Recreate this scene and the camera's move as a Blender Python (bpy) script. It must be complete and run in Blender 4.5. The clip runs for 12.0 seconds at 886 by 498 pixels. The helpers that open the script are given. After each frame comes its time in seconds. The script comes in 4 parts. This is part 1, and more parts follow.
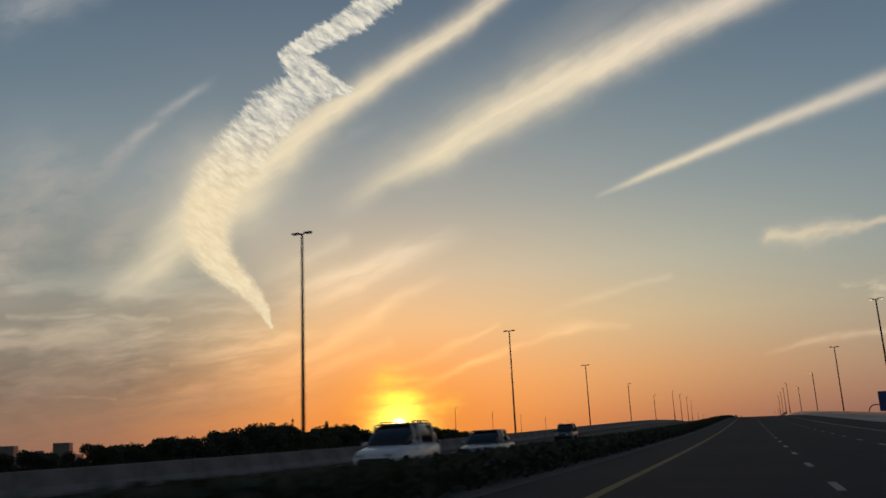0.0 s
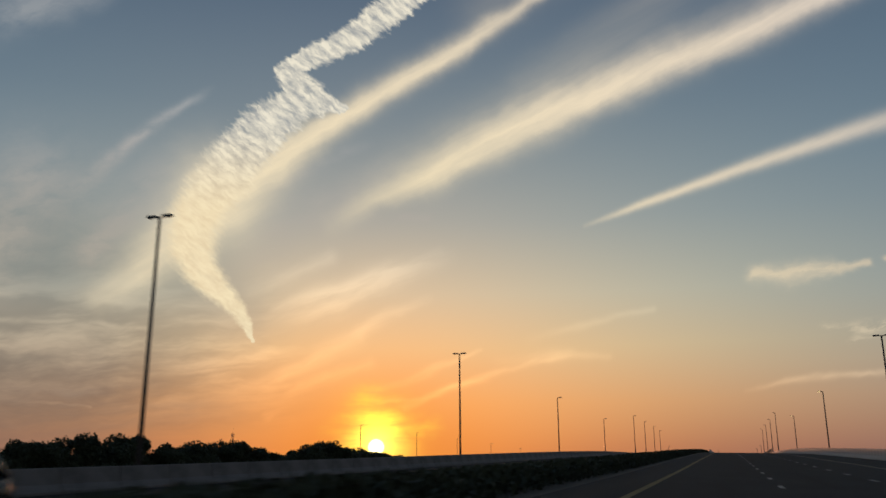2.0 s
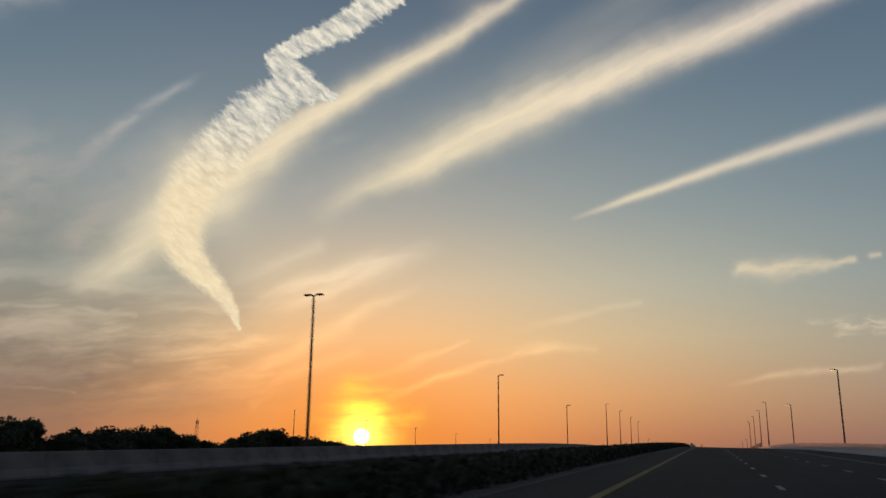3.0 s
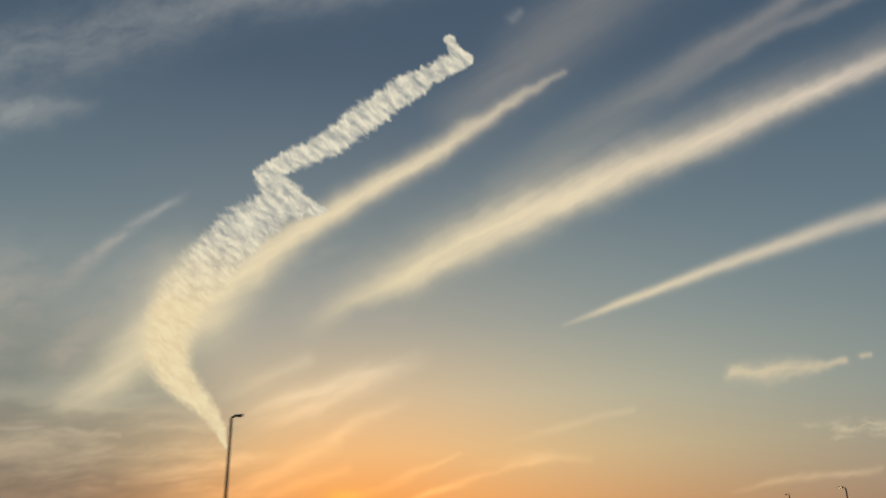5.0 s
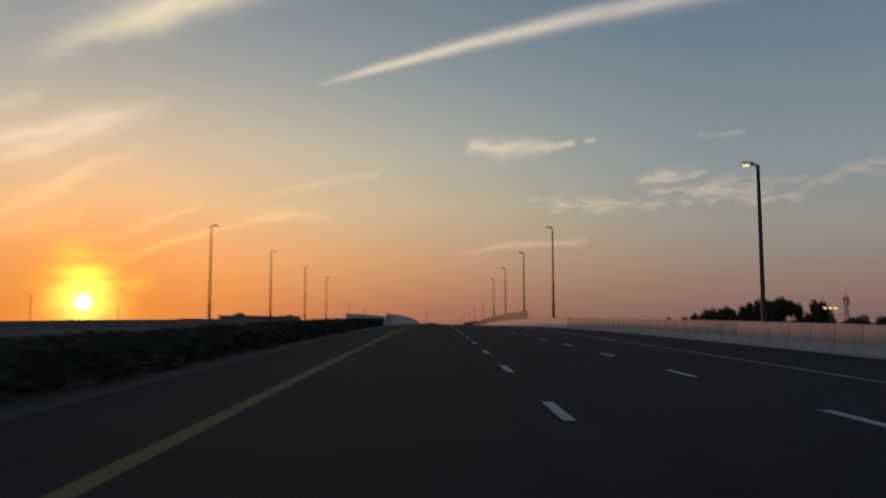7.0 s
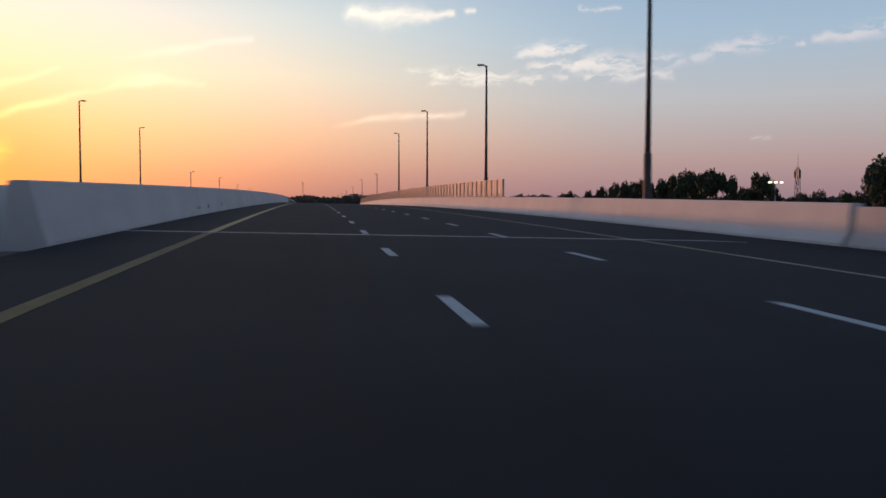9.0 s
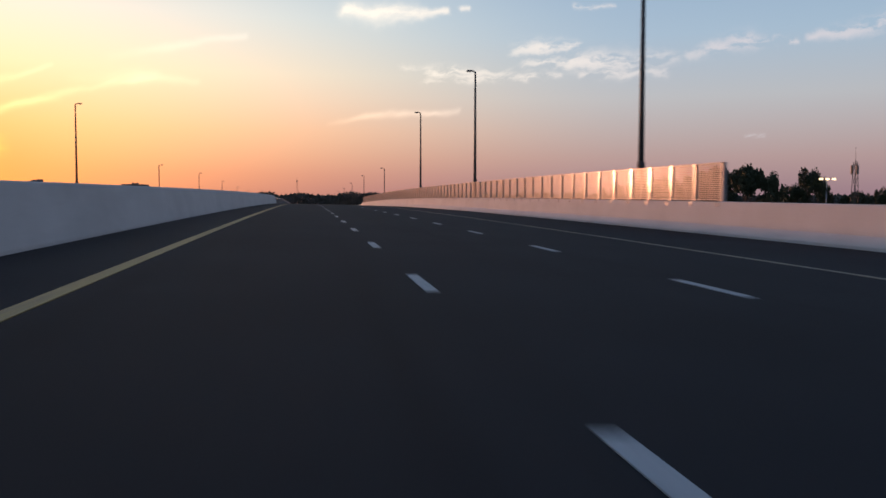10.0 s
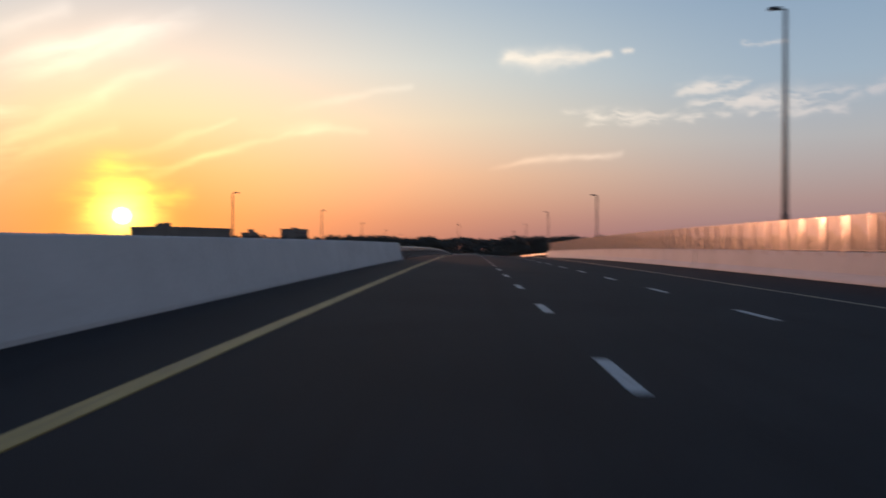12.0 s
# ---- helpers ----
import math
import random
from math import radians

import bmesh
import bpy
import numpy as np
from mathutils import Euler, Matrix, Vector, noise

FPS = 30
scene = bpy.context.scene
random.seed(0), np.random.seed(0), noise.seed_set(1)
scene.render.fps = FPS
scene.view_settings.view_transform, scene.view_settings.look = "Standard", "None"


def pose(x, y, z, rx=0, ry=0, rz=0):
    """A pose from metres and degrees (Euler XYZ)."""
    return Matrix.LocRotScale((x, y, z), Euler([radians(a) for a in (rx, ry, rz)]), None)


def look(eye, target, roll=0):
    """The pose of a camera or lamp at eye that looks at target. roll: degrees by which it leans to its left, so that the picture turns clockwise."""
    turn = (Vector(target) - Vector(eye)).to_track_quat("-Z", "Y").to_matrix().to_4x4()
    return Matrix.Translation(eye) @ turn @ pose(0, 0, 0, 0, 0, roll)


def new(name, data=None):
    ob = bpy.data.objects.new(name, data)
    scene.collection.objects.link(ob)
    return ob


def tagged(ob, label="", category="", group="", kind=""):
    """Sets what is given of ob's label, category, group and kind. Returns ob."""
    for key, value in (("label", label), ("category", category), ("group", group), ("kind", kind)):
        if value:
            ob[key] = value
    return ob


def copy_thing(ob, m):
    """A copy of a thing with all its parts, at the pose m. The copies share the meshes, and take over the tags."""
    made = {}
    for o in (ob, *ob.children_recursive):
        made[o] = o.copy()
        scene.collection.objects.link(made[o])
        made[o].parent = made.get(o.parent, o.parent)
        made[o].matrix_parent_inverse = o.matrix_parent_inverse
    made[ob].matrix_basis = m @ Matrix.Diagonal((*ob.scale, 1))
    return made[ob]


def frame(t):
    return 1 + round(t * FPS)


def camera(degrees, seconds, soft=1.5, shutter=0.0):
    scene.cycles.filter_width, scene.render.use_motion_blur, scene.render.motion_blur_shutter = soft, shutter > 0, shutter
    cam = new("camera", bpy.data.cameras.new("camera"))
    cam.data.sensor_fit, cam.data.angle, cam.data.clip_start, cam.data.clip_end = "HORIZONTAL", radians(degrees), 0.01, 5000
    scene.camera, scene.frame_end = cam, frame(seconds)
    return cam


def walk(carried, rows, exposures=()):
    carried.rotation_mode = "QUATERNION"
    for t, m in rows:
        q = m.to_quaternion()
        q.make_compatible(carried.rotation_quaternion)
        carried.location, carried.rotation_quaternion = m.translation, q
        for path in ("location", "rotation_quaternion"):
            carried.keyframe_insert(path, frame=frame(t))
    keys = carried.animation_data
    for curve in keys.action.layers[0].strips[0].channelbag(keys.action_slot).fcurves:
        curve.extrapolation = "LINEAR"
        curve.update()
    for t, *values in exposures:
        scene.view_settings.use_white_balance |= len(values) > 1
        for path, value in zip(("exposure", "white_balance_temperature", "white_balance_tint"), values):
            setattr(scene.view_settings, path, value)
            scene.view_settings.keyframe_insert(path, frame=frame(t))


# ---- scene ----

# ---------- camera and walk ----------
cam = camera(54.94, 12.0, soft=1.6, shutter=0.3)
PATH = [
    (0, pose(0.18, 0.00, 2.40, 103.63, 2.61, 19.59)),
    (0.2, pose(0.18, 7.13, 2.54, 103.75, 2.50, 19.40)),
    (0.5, pose(0.18, 17.82, 2.76, 105.65, 2.33, 19.05)),
    (1, pose(0.12, 35.64, 3.18, 105.58, 2.08, 18.62)),
    (1.5, pose(0.05, 53.46, 3.65, 105.17, 0.71, 18.12)),
    (2, pose(-0.04, 71.28, 4.14, 105.09, 0.17, 18.03)),
    (2.5, pose(-0.12, 89.10, 4.67, 104.48, -0.22, 17.36)),
    (4.5, pose(-0.24, 160.38, 7.18, 106.07, -1.02, 16.84)),
    (5, pose(-0.24, 178.20, 7.78, 111.84, 0.97, 16.72)),
    (5.5, pose(-0.24, 196.02, 8.38, 116.48, 1.39, 15.72)),
    (6, pose(-0.24, 213.84, 8.96, 110.13, 0.36, 12.05)),
    (6.5, pose(-0.24, 231.66, 9.52, 101.80, -0.25, 7.30)),
    (7, pose(-0.08, 249.48, 10.04, 95.70, 0.08, -0.48)),
    (7.2, pose(-0.02, 256.61, 10.25, 93.15, 0.41, -3.02)),
    (7.5, pose(0.02, 267.30, 10.55, 90.85, 0.71, -4.97)),
    (9.3, pose(0.06, 331.45, 11.86, 86.74, -0.29, -8.80)),
    (9.5, pose(0.04, 338.58, 11.99, 86.53, -0.44, -8.70)),
    (10, pose(0.05, 356.40, 12.28, 86.98, -0.14, -9.03)),
    (10.5, pose(0.05, 374.22, 12.54, 88.36, 0.43, -7.72)),
    (11, pose(0.08, 392.04, 12.76, 88.35, 0.35, -6.91)),
    (11.5, pose(0.07, 409.86, 12.95, 87.60, 0.34, -7.74)),
    (12, pose(0.10, 427.68, 13.12, 89.92, -0.05, 1.76)),
]
EXPOSURES = [(0, -0.10, 6150, 7), (2.5, -0.08, 6150, 7), (4.5, -0.12, 6150, 6), (5, -0.18, 6350, 4), (5.5, 0.05, 6550, 8), (6.5, -0.17, 6220, 6),
             (7, -0.10, 6100, 10), (7.5, 0.33, 5900, 12), (9.3, 0.77, 5380, 13), (10.5, 0.68, 5380, 13), (11, 0.38, 5350, 12), (12, 0.56, 5480, 13)]
walk(cam, PATH, EXPOSURES)

PLAN = 1.2  # metres to one unit of the site plan, in which the road and all beside it are set out below
SUN_AZ, SUN_EL = radians(-22.4), radians(2.0)


# ---------- world: evening sky ----------
class Nodes:
    """Short calls for shader nodes."""

    def __init__(self, tree):
        self.tree = tree

    def put(self, socket, value):
        if isinstance(value, bpy.types.NodeSocket):
            self.tree.links.new(value, socket)
        else:
            socket.default_value = value

    def node(self, kind, **settings):
        n = self.tree.nodes.new(kind)
        for key, value in settings.items():
            setattr(n, key, value)
        return n

    def math(self, op, a, b=None, c=None, clamp=False):
        n = self.node("ShaderNodeMath", operation=op, use_clamp=clamp)
        for socket, value in zip(n.inputs, (a, b, c)):
            if value is not None:
                self.put(socket, value)
        return n.outputs[0]

    def vec(self, op, a, b=None, scale=None):
        n = self.node("ShaderNodeVectorMath", operation=op)
        self.put(n.inputs[0], a)
        if b is not None:
            self.put(n.inputs[1], b)
        if scale is not None:
            self.put(n.inputs["Scale"], scale)
        return n.outputs["Value"] if op in ("DOT_PRODUCT", "LENGTH") else n.outputs[0]

    def join(self, x, y, z=0.0):
        n = self.node("ShaderNodeCombineXYZ")
        for socket, value in zip(n.inputs, (x, y, z)):
            self.put(socket, value)
        return n.outputs[0]

    def noise(self, where, scale, detail=4.0, rough=0.55, colour=False):
        n = self.node("ShaderNodeTexNoise")
        self.put(n.inputs["Vector"], where)
        n.inputs["Scale"].default_value, n.inputs["Detail"].default_value, n.inputs["Roughness"].default_value = scale, detail, rough
        return n.outputs["Color"] if colour else n.outputs[0]

    def span(self, value, a, b, c=0.0, d=1.0, kind="LINEAR"):
        n = self.node("ShaderNodeMapRange", interpolation_type=kind, clamp=True)
        for socket, v in zip(n.inputs, (value, a, b, c, d)):
            self.put(socket, v)
        return n.outputs[0]

    def mix(self, f, a, b, blend="MIX"):
        n = self.node("ShaderNodeMix", data_type="RGBA", blend_type=blend, clamp_factor=True)
        self.put(n.inputs[0], f)
        self.put(n.inputs[6], a)
        self.put(n.inputs[7], b)
        return n.outputs[2]

    def ramp(self, f, *stops):
        n = self.node("ShaderNodeValToRGB")
        while len(n.color_ramp.elements) < len(stops):
            n.color_ramp.elements.new(0.5)
        for e, (at, colour) in zip(n.color_ramp.elements, stops):
            e.position, e.color = at, (*colour, 1)
        self.put(n.inputs[0], f)
        return n.outputs[0]


world = bpy.data.worlds.new("evening_sky")
scene.world = world
world.use_nodes = True
world.node_tree.nodes.clear()
W = Nodes(world.node_tree)
way = W.node("ShaderNodeTexCoord").outputs["Generated"]
xyz = W.node("ShaderNodeSeparateXYZ")
W.put(xyz.inputs[0], way)
height = W.math("ARCSINE", xyz.outputs[2])

sun_way = Vector((math.sin(SUN_AZ) * math.cos(SUN_EL), math.cos(SUN_AZ) * math.cos(SUN_EL), math.sin(SUN_EL)))
sun_dot = W.vec("DOT_PRODUCT", way, tuple(sun_way))
sun_angle = W.math("ARCCOSINE", W.math("MINIMUM", sun_dot, 0.9999999))

sky = W.node("ShaderNodeTexSky", sky_type="NISHITA", sun_disc=False)
sky.sun_elevation, sky.sun_rotation = SUN_EL, SUN_AZ
sky.air_density, sky.dust_density, sky.ozone_density = 1.2, 2.5, 1.5

# the dusk gradient: haze near the horizon, blue above; cooler away from the sunset
el = W.math("DIVIDE", height, radians(60))
gradient = W.ramp(el, (0.0, (0.22, 0.105, 0.09)), (0.033, (0.31, 0.150, 0.110)), (0.08, (0.50, 0.285, 0.155)), (0.14, (0.53, 0.435, 0.265)), (0.20, (0.435, 0.438, 0.335)),
                  (0.28, (0.272, 0.326, 0.312)), (0.40, (0.145, 0.208, 0.242)), (0.56, (0.063, 0.107, 0.168)), (0.70, (0.037, 0.066, 0.112)), (1.0, (0.028, 0.050, 0.095)))
far_side = W.ramp(el, (0.0, (0.195, 0.113, 0.113)), (0.05, (0.26, 0.170, 0.148)), (0.115, (0.285, 0.26, 0.232)), (0.18, (0.225, 0.262, 0.272)), (0.33, (0.127, 0.182, 0.230)), (0.56, (0.053, 0.088, 0.140)), (1.0, (0.04, 0.07, 0.13)))
east = W.ramp(el, (0.0, (0.145, 0.12, 0.118)), (0.2, (0.125, 0.122, 0.13)), (1.0, (0.04, 0.065, 0.12)))
base = W.mix(W.span(sun_angle, radians(12), radians(46), 0.0, 1.0, "SMOOTHSTEP"), gradient, far_side)
base = W.mix(W.span(sun_angle, radians(60), radians(105), 0.0, 1.0, "SMOOTHSTEP"), base, east)
base = W.mix(0.04, base, sky.outputs[0])


def plane(rx, ry, rz):
    """Flat chart of the sky round one direction: x to the right, y down, 1508 to the radius, from the middle of a 1568 x 882 field."""
    m = pose(0, 0, 0, rx, ry, rz).to_3x3()
    ahead = W.vec("DOT_PRODUCT", way, tuple(-m.col[2]))
    depth = W.math("MAXIMUM", ahead, 0.02)
    x = W.math("DIVIDE", W.vec("DOT_PRODUCT", way, tuple(m.col[0])), depth)
    y = W.math("DIVIDE", W.vec("DOT_PRODUCT", way, tuple(m.col[1])), depth)
    return W.join(W.math("MULTIPLY_ADD", x, 1508.0, 784.0), W.math("MULTIPLY_ADD", y, -1508.0, 441.0))


def bend(p, scale, by, detail=3.0):
    """The chart p, waved by noise."""
    where = W.vec("SCALE", p, scale=scale / 1000)
    sx = W.math("SUBTRACT", W.noise(where, 1.0, detail, 0.6), 0.5)
    sy = W.math("SUBTRACT", W.noise(W.vec("ADD", where, (31.7, 11.3, 5.1)), 1.0, detail, 0.6), 0.5)
    return W.vec("ADD", p, W.vec("SCALE", W.join(sx, sy), scale=by))


def combed(p, angle, along, across, detail=5.0, rough=0.6):
    """Noise drawn out along a direction of the chart (degrees up from its x axis)."""
    c, s = math.cos(radians(angle)), math.sin(radians(angle))
    u = W.vec("DOT_PRODUCT", p, (c * along, -s * along, 0.0))
    v = W.vec("DOT_PRODUCT", p, (s * across, c * across, 0.0))
    return W.noise(W.join(u, v), 1.0, detail, rough)


def streak_group():
    """Soft band: strength by the distance from a line between two points of a chart."""
    g = bpy.data.node_groups.new("soft_band", "ShaderNodeTree")
    for name, kind in (("p", "Vector"), ("start", "Vector"), ("step", "Vector"), ("inverse", "Float"), ("width", "Float"), ("widening", "Float"), ("strength", "Float"), ("gain", "Float")):
        g.interface.new_socket(name, in_out="INPUT", socket_type="NodeSocket" + kind)
    g.interface.new_socket("mask", in_out="OUTPUT", socket_type="NodeSocketFloat")
    n = Nodes(g)
    i = n.node("NodeGroupInput").outputs
    off = n.vec("SUBTRACT", i["p"], i["start"])
    t = n.math("MINIMUM", n.math("MAXIMUM", n.math("MULTIPLY", n.vec("DOT_PRODUCT", off, i["step"]), i["inverse"]), 0.0), 1.0)
    near = n.vec("LENGTH", n.vec("SUBTRACT", off, n.vec("SCALE", i["step"], scale=t)))
    r = n.math("DIVIDE", near, n.math("MULTIPLY_ADD", t, i["widening"], i["width"]))
    m = n.math("EXPONENT", n.math("MULTIPLY", n.math("MULTIPLY", r, r), -1.0))
    out = n.node("NodeGroupOutput")
    n.put(out.inputs[0], n.math("MULTIPLY", m, n.math("MULTIPLY_ADD", t, i["gain"], i["strength"])))
    return g


SOFT_BAND = streak_group()


def streak(p, a, b):
    """Soft band between two points (x, y, half-width, strength)."""
    d = Vector((b[0] - a[0], b[1] - a[1], 0))
    n = W.node("ShaderNodeGroup", node_tree=SOFT_BAND)
    for socket, value in zip(n.inputs, (p, (a[0], a[1], 0), tuple(d), 1 / d.length_squared, a[2], b[2] - a[2], a[3], b[3] - a[3])):
        W.put(socket, value)
    return n.outputs[0]


def band(p, *points):
    """Soft band through a row of points."""
    total = streak(p, points[0], points[1])
    for a, b in zip(points[1:], points[2:]):
        total = W.math("MAXIMUM", total, streak(p, a, b))
    return total


def over(a, b):
    """Two layers of cloud, one before the other."""
    return W.math("SUBTRACT", W.math("ADD", a, b), W.math("MULTIPLY", a, b))


low = plane(104.48, -0.22, 17.36)
high = plane(116.48, 1.39, 15.72)
ahead_chart = plane(90.85, 0.71, -4.97)
low_soft = bend(low, 7, 34)
high_soft = bend(bend(high, 6, 30, 2), 30, 12)
high_line = bend(bend(high, 2.5, 16, 1), 40, 4)
ahead_soft = bend(ahead_chart, 22, 26)

# twisted fresh contrail: a hooked upper run, a kink, and a broad fall to a fine tip
rib = bend(bend(high, 11, 20, 2), 60, 13, 2)
trail = band(rib, (768, 200, 10, 1), (778, 222, 12, 1), (800, 234, 10, 1))
trail = W.math("MAXIMUM", trail, band(rib, (796, 236, 11, 1), (755, 246, 19, 1), (690, 281, 25, 1), (605, 343, 28, 1), (560, 374, 25, 1), (500, 402, 23, 1), (436, 427, 17, 1)))
trail = W.math("MAXIMUM", trail, band(rib, (440, 432, 22, 1), (462, 462, 31, 1), (503, 487, 23, 1), (538, 494, 9, 1)))
trail = W.math("MAXIMUM", trail, band(rib, (470, 480, 30, 1), (410, 522, 42, 1), (352, 578, 46, 1), (306, 640, 50, 1), (264, 700, 47, 1), (254, 745, 46, 1), (266, 790, 36, 1), (300, 826, 27, 1), (332, 862, 18, 1), (350, 892, 11, 1), (358, 924, 4, 1)))
fresh = W.span(height, radians(16.5), radians(23.5), 0.0, 1.0, "SMOOTHSTEP")
grain_chart = bend(bend(high, 16, 18, 2), 70, 9, 3)
clump = combed(grain_chart, -38, 0.032, 0.095, 5.0, 0.60)
edge = combed(grain_chart, -40, 0.045, 0.125, 4.0, 0.58)
tuft = W.math("MULTIPLY_ADD", W.math("SUBTRACT", edge, 0.5), W.span(fresh, 0.0, 1.0, 0.40, 0.80), trail)
trail = W.span(tuft, W.span(fresh, 0.0, 1.0, 0.16, 0.26), W.span(fresh, 0.0, 1.0, 0.78, 0.58), 0.0, 1.0, "SMOOTHSTEP")
holes = combed(bend(high, 30, 16, 2), -40, 0.020, 0.050, 4.0, 0.6)
trail = W.math("MULTIPLY", trail, W.span(holes, 0.32, 0.50, W.span(fresh, 0.0, 1.0, 0.90, 0.72), 1.0))

# old spread contrails
comb = W.span(combed(high_soft, 27, 0.0026, 0.026), 0.30, 0.66, 0.78, 1.1)
comb = W.math("MULTIPLY", comb, W.span(combed(bend(high, 9, 30, 3), 30, 0.006, 0.07, 4.0, 0.6), 0.30, 0.66, 0.92, 1.04))
bands = band(high_soft, (320, 650, 60, 0.97), (420, 580, 36, 0.97), (500, 532, 22, 0.97), (640, 450, 21, 0.97), (740, 391, 18, 0.95), (800, 349, 14, 0.85), (880, 305, 10, 0.6), (965, 258, 6, 0.25))
bands = over(bands, band(high_soft, (310, 640, 60, 0.9), (235, 715, 50, 0.88), (150, 795, 36, 0.74), (70, 845, 28, 0.3)))
bands = over(bands, band(high_soft, (520, 702, 22, 0.1), (600, 655, 18, 0.5), (690, 612, 27, 0.88), (800, 556, 31, 1.0), (900, 502, 31, 1.05), (1000, 460, 28, 1.05), (1200, 380, 23, 1.0), (1400, 290, 19, 0.85), (1568, 216, 17, 0.72), (1800, 126, 20, 0.5)))
bands = over(bands, band(high_soft, (560, 640, 24, 0.05), (720, 566, 42, 0.24), (900, 474, 46, 0.28), (1150, 374, 40, 0.24), (1400, 265, 36, 0.2), (1600, 180, 34, 0.14)))
bands = over(bands, band(high_line, (970, 702, 4, 0.1), (1060, 662, 7, 0.7), (1250, 592, 11, 0.78), (1400, 541, 14, 0.70), (1568, 484, 17, 0.62), (1850, 390, 22, 0.5)))
bands = over(bands, band(high_soft, (780, 330, 40, 0.12), (900, 240, 52, 0.17), (1020, 140, 58, 0.16), (1240, -5, 58, 0.09)))
bands = over(bands, band(high_soft, (870, 440, 36, 0.05), (1040, 335, 34, 0.13), (1200, 225, 22, 0.18), (1400, 108, 15, 0.24), (1568, 20, 14, 0.27), (1760, -80, 12, 0.18)))
bands = over(bands, band(high_soft, (1150, 290, 14, 0.06), (1330, 180, 12, 0.17), (1568, 78, 12, 0.2), (1750, 0, 9, 0.14)))
veil = band(high_soft, (-80, 235, 50, 0.34), (200, 180, 60, 0.34), (400, 118, 46, 0.36), (600, 90, 46, 0.36), (800, 70, 28, 0.34), (895, 92, 14, 0.1))
veil = over(veil, band(high_soft, (-60, 335, 36, 0.5), (50, 318, 26, 0.5), (140, 308, 12, 0.12)))
veil = over(veil, band(high_soft, (50, 650, 18, 0.25), (110, 588, 15, 0.6), (190, 532, 11, 0.75), (262, 487, 8, 0.6), (310, 460, 6, 0.05)))
veil = over(veil, band(high_soft, (876, 168, 8, 0.3), (892, 154, 7, 0.3)))
veil = over(veil, band(high_soft, (320, 820, 40, 0.2), (440, 705, 46, 0.36), (560, 645, 40, 0.34), (660, 590, 28, 0.08)))
veil = over(veil, band(high_soft, (640, 694, 9, 0.3), (688, 690, 8, 0.3)))
veil = over(veil, band(high_soft, (70, 760, 40, 0.45), (180, 640, 50, 0.34), (290, 540, 40, 0.05)))
veil = over(veil, band(low_soft, (-80, 420, 100, 0.5), (30, 310, 95, 0.45), (90, 230, 50, 0.05)))
veil = over(veil, band(high_soft, (400, 640, 14, 0.1), (450, 612, 16, 0.35), (540, 568, 12, 0.3), (590, 555, 8, 0.05)))
torn = W.span(combed(bend(high, 9, 60, 3), 12, 0.009, 0.022, 5.0, 0.62), 0.34, 0.62, 0.35, 1.2)
veil = W.math("MULTIPLY", veil, torn)

# low layers towards the sunset
layers = W.span(combed(low_soft, 4, 0.0034, 0.016, 5.0, 0.55), 0.40, 0.68, 0.0, 1.0, "SMOOTHSTEP")
layers = W.math("MULTIPLY", layers, band(low, (-400, 590, 120, 0.95), (200, 600, 110, 0.9), (430, 620, 90, 0.5)))
bank = W.math("MULTIPLY", W.span(combed(low_soft, 3, 0.0026, 0.016, 5.0, 0.6), 0.30, 0.62, 0.55, 1.0), band(low, (-500, 690, 130, 0.92), (120, 685, 115, 0.85), (300, 690, 90, 0.6), (500, 690, 55, 0.12)))
thin = band(low_soft, (440, 560, 20, 0.1), (560, 515, 26, 0.45), (680, 470, 24, 0.42), (780, 435, 14, 0.05))
thin = over(thin, band(low_soft, (430, 495, 18, 0.2), (570, 440, 12, 0.2)))
thin = over(thin, band(low_soft, (920, 588, 9, 0.03), (1010, 567, 8, 0.14), (1140, 534, 6, 0.14)))
thin = over(thin, band(low_soft, (1300, 678, 5, 0.1), (1420, 660, 6, 0.5), (1570, 644, 5, 0.5)))
thin = over(thin, band(low_soft, (-60, 678, 4, 0.45), (140, 697, 3, 0.3)))
thin = over(thin, band(low_soft, (870, 628, 12, 0.05), (960, 620, 10, 0.25), (1060, 618, 6, 0.1)))
thin = over(thin, band(low_soft, (330, 690, 10, 0.2), (480, 650, 12, 0.4), (620, 590, 12, 0.1)))
thin = over(thin, band(low_soft, (-60, 572, 9, 0.8), (100, 578, 11, 0.9), (190, 582, 8, 0.7), (280, 588, 5, 0.1)))
thin = over(thin, band(low_soft, (-60, 598, 6, 0.6), (200, 596, 6, 0.6), (340, 604, 4, 0.1)))
thin = over(thin, band(low_soft, (-40, 546, 6, 0.4), (155, 549, 7, 0.7), (250, 562, 5, 0.4)))
thin = over(thin, band(low_soft, (250, 640, 5, 0.3), (360, 635, 5, 0.45), (460, 628, 4, 0.1)))
cirrus = band(low_soft, (440, 560, 14, 0.1), (520, 618, 12, 0.0), (620, 572, 14, 0.6), (740, 515, 8, 0.1))
cirrus = over(cirrus, band(low_soft, (455, 712, 12, 0.5), (520, 668, 12, 0.6), (640, 630, 9, 0.3)))
cirrus = over(cirrus, band(low_soft, (640, 672, 7, 0.2), (740, 640, 8, 0.6), (835, 604, 4, 0.2)))
cirrus = over(cirrus, band(low_soft, (700, 704, 6, 0.4), (850, 648, 5, 0.55), (920, 631, 5, 0.5), (995, 621, 3, 0.1)))
cirrus = over(cirrus, band(low_soft, (470, 527, 12, 0.3), (600, 485, 10, 0.3), (760, 430, 8, 0.1)))
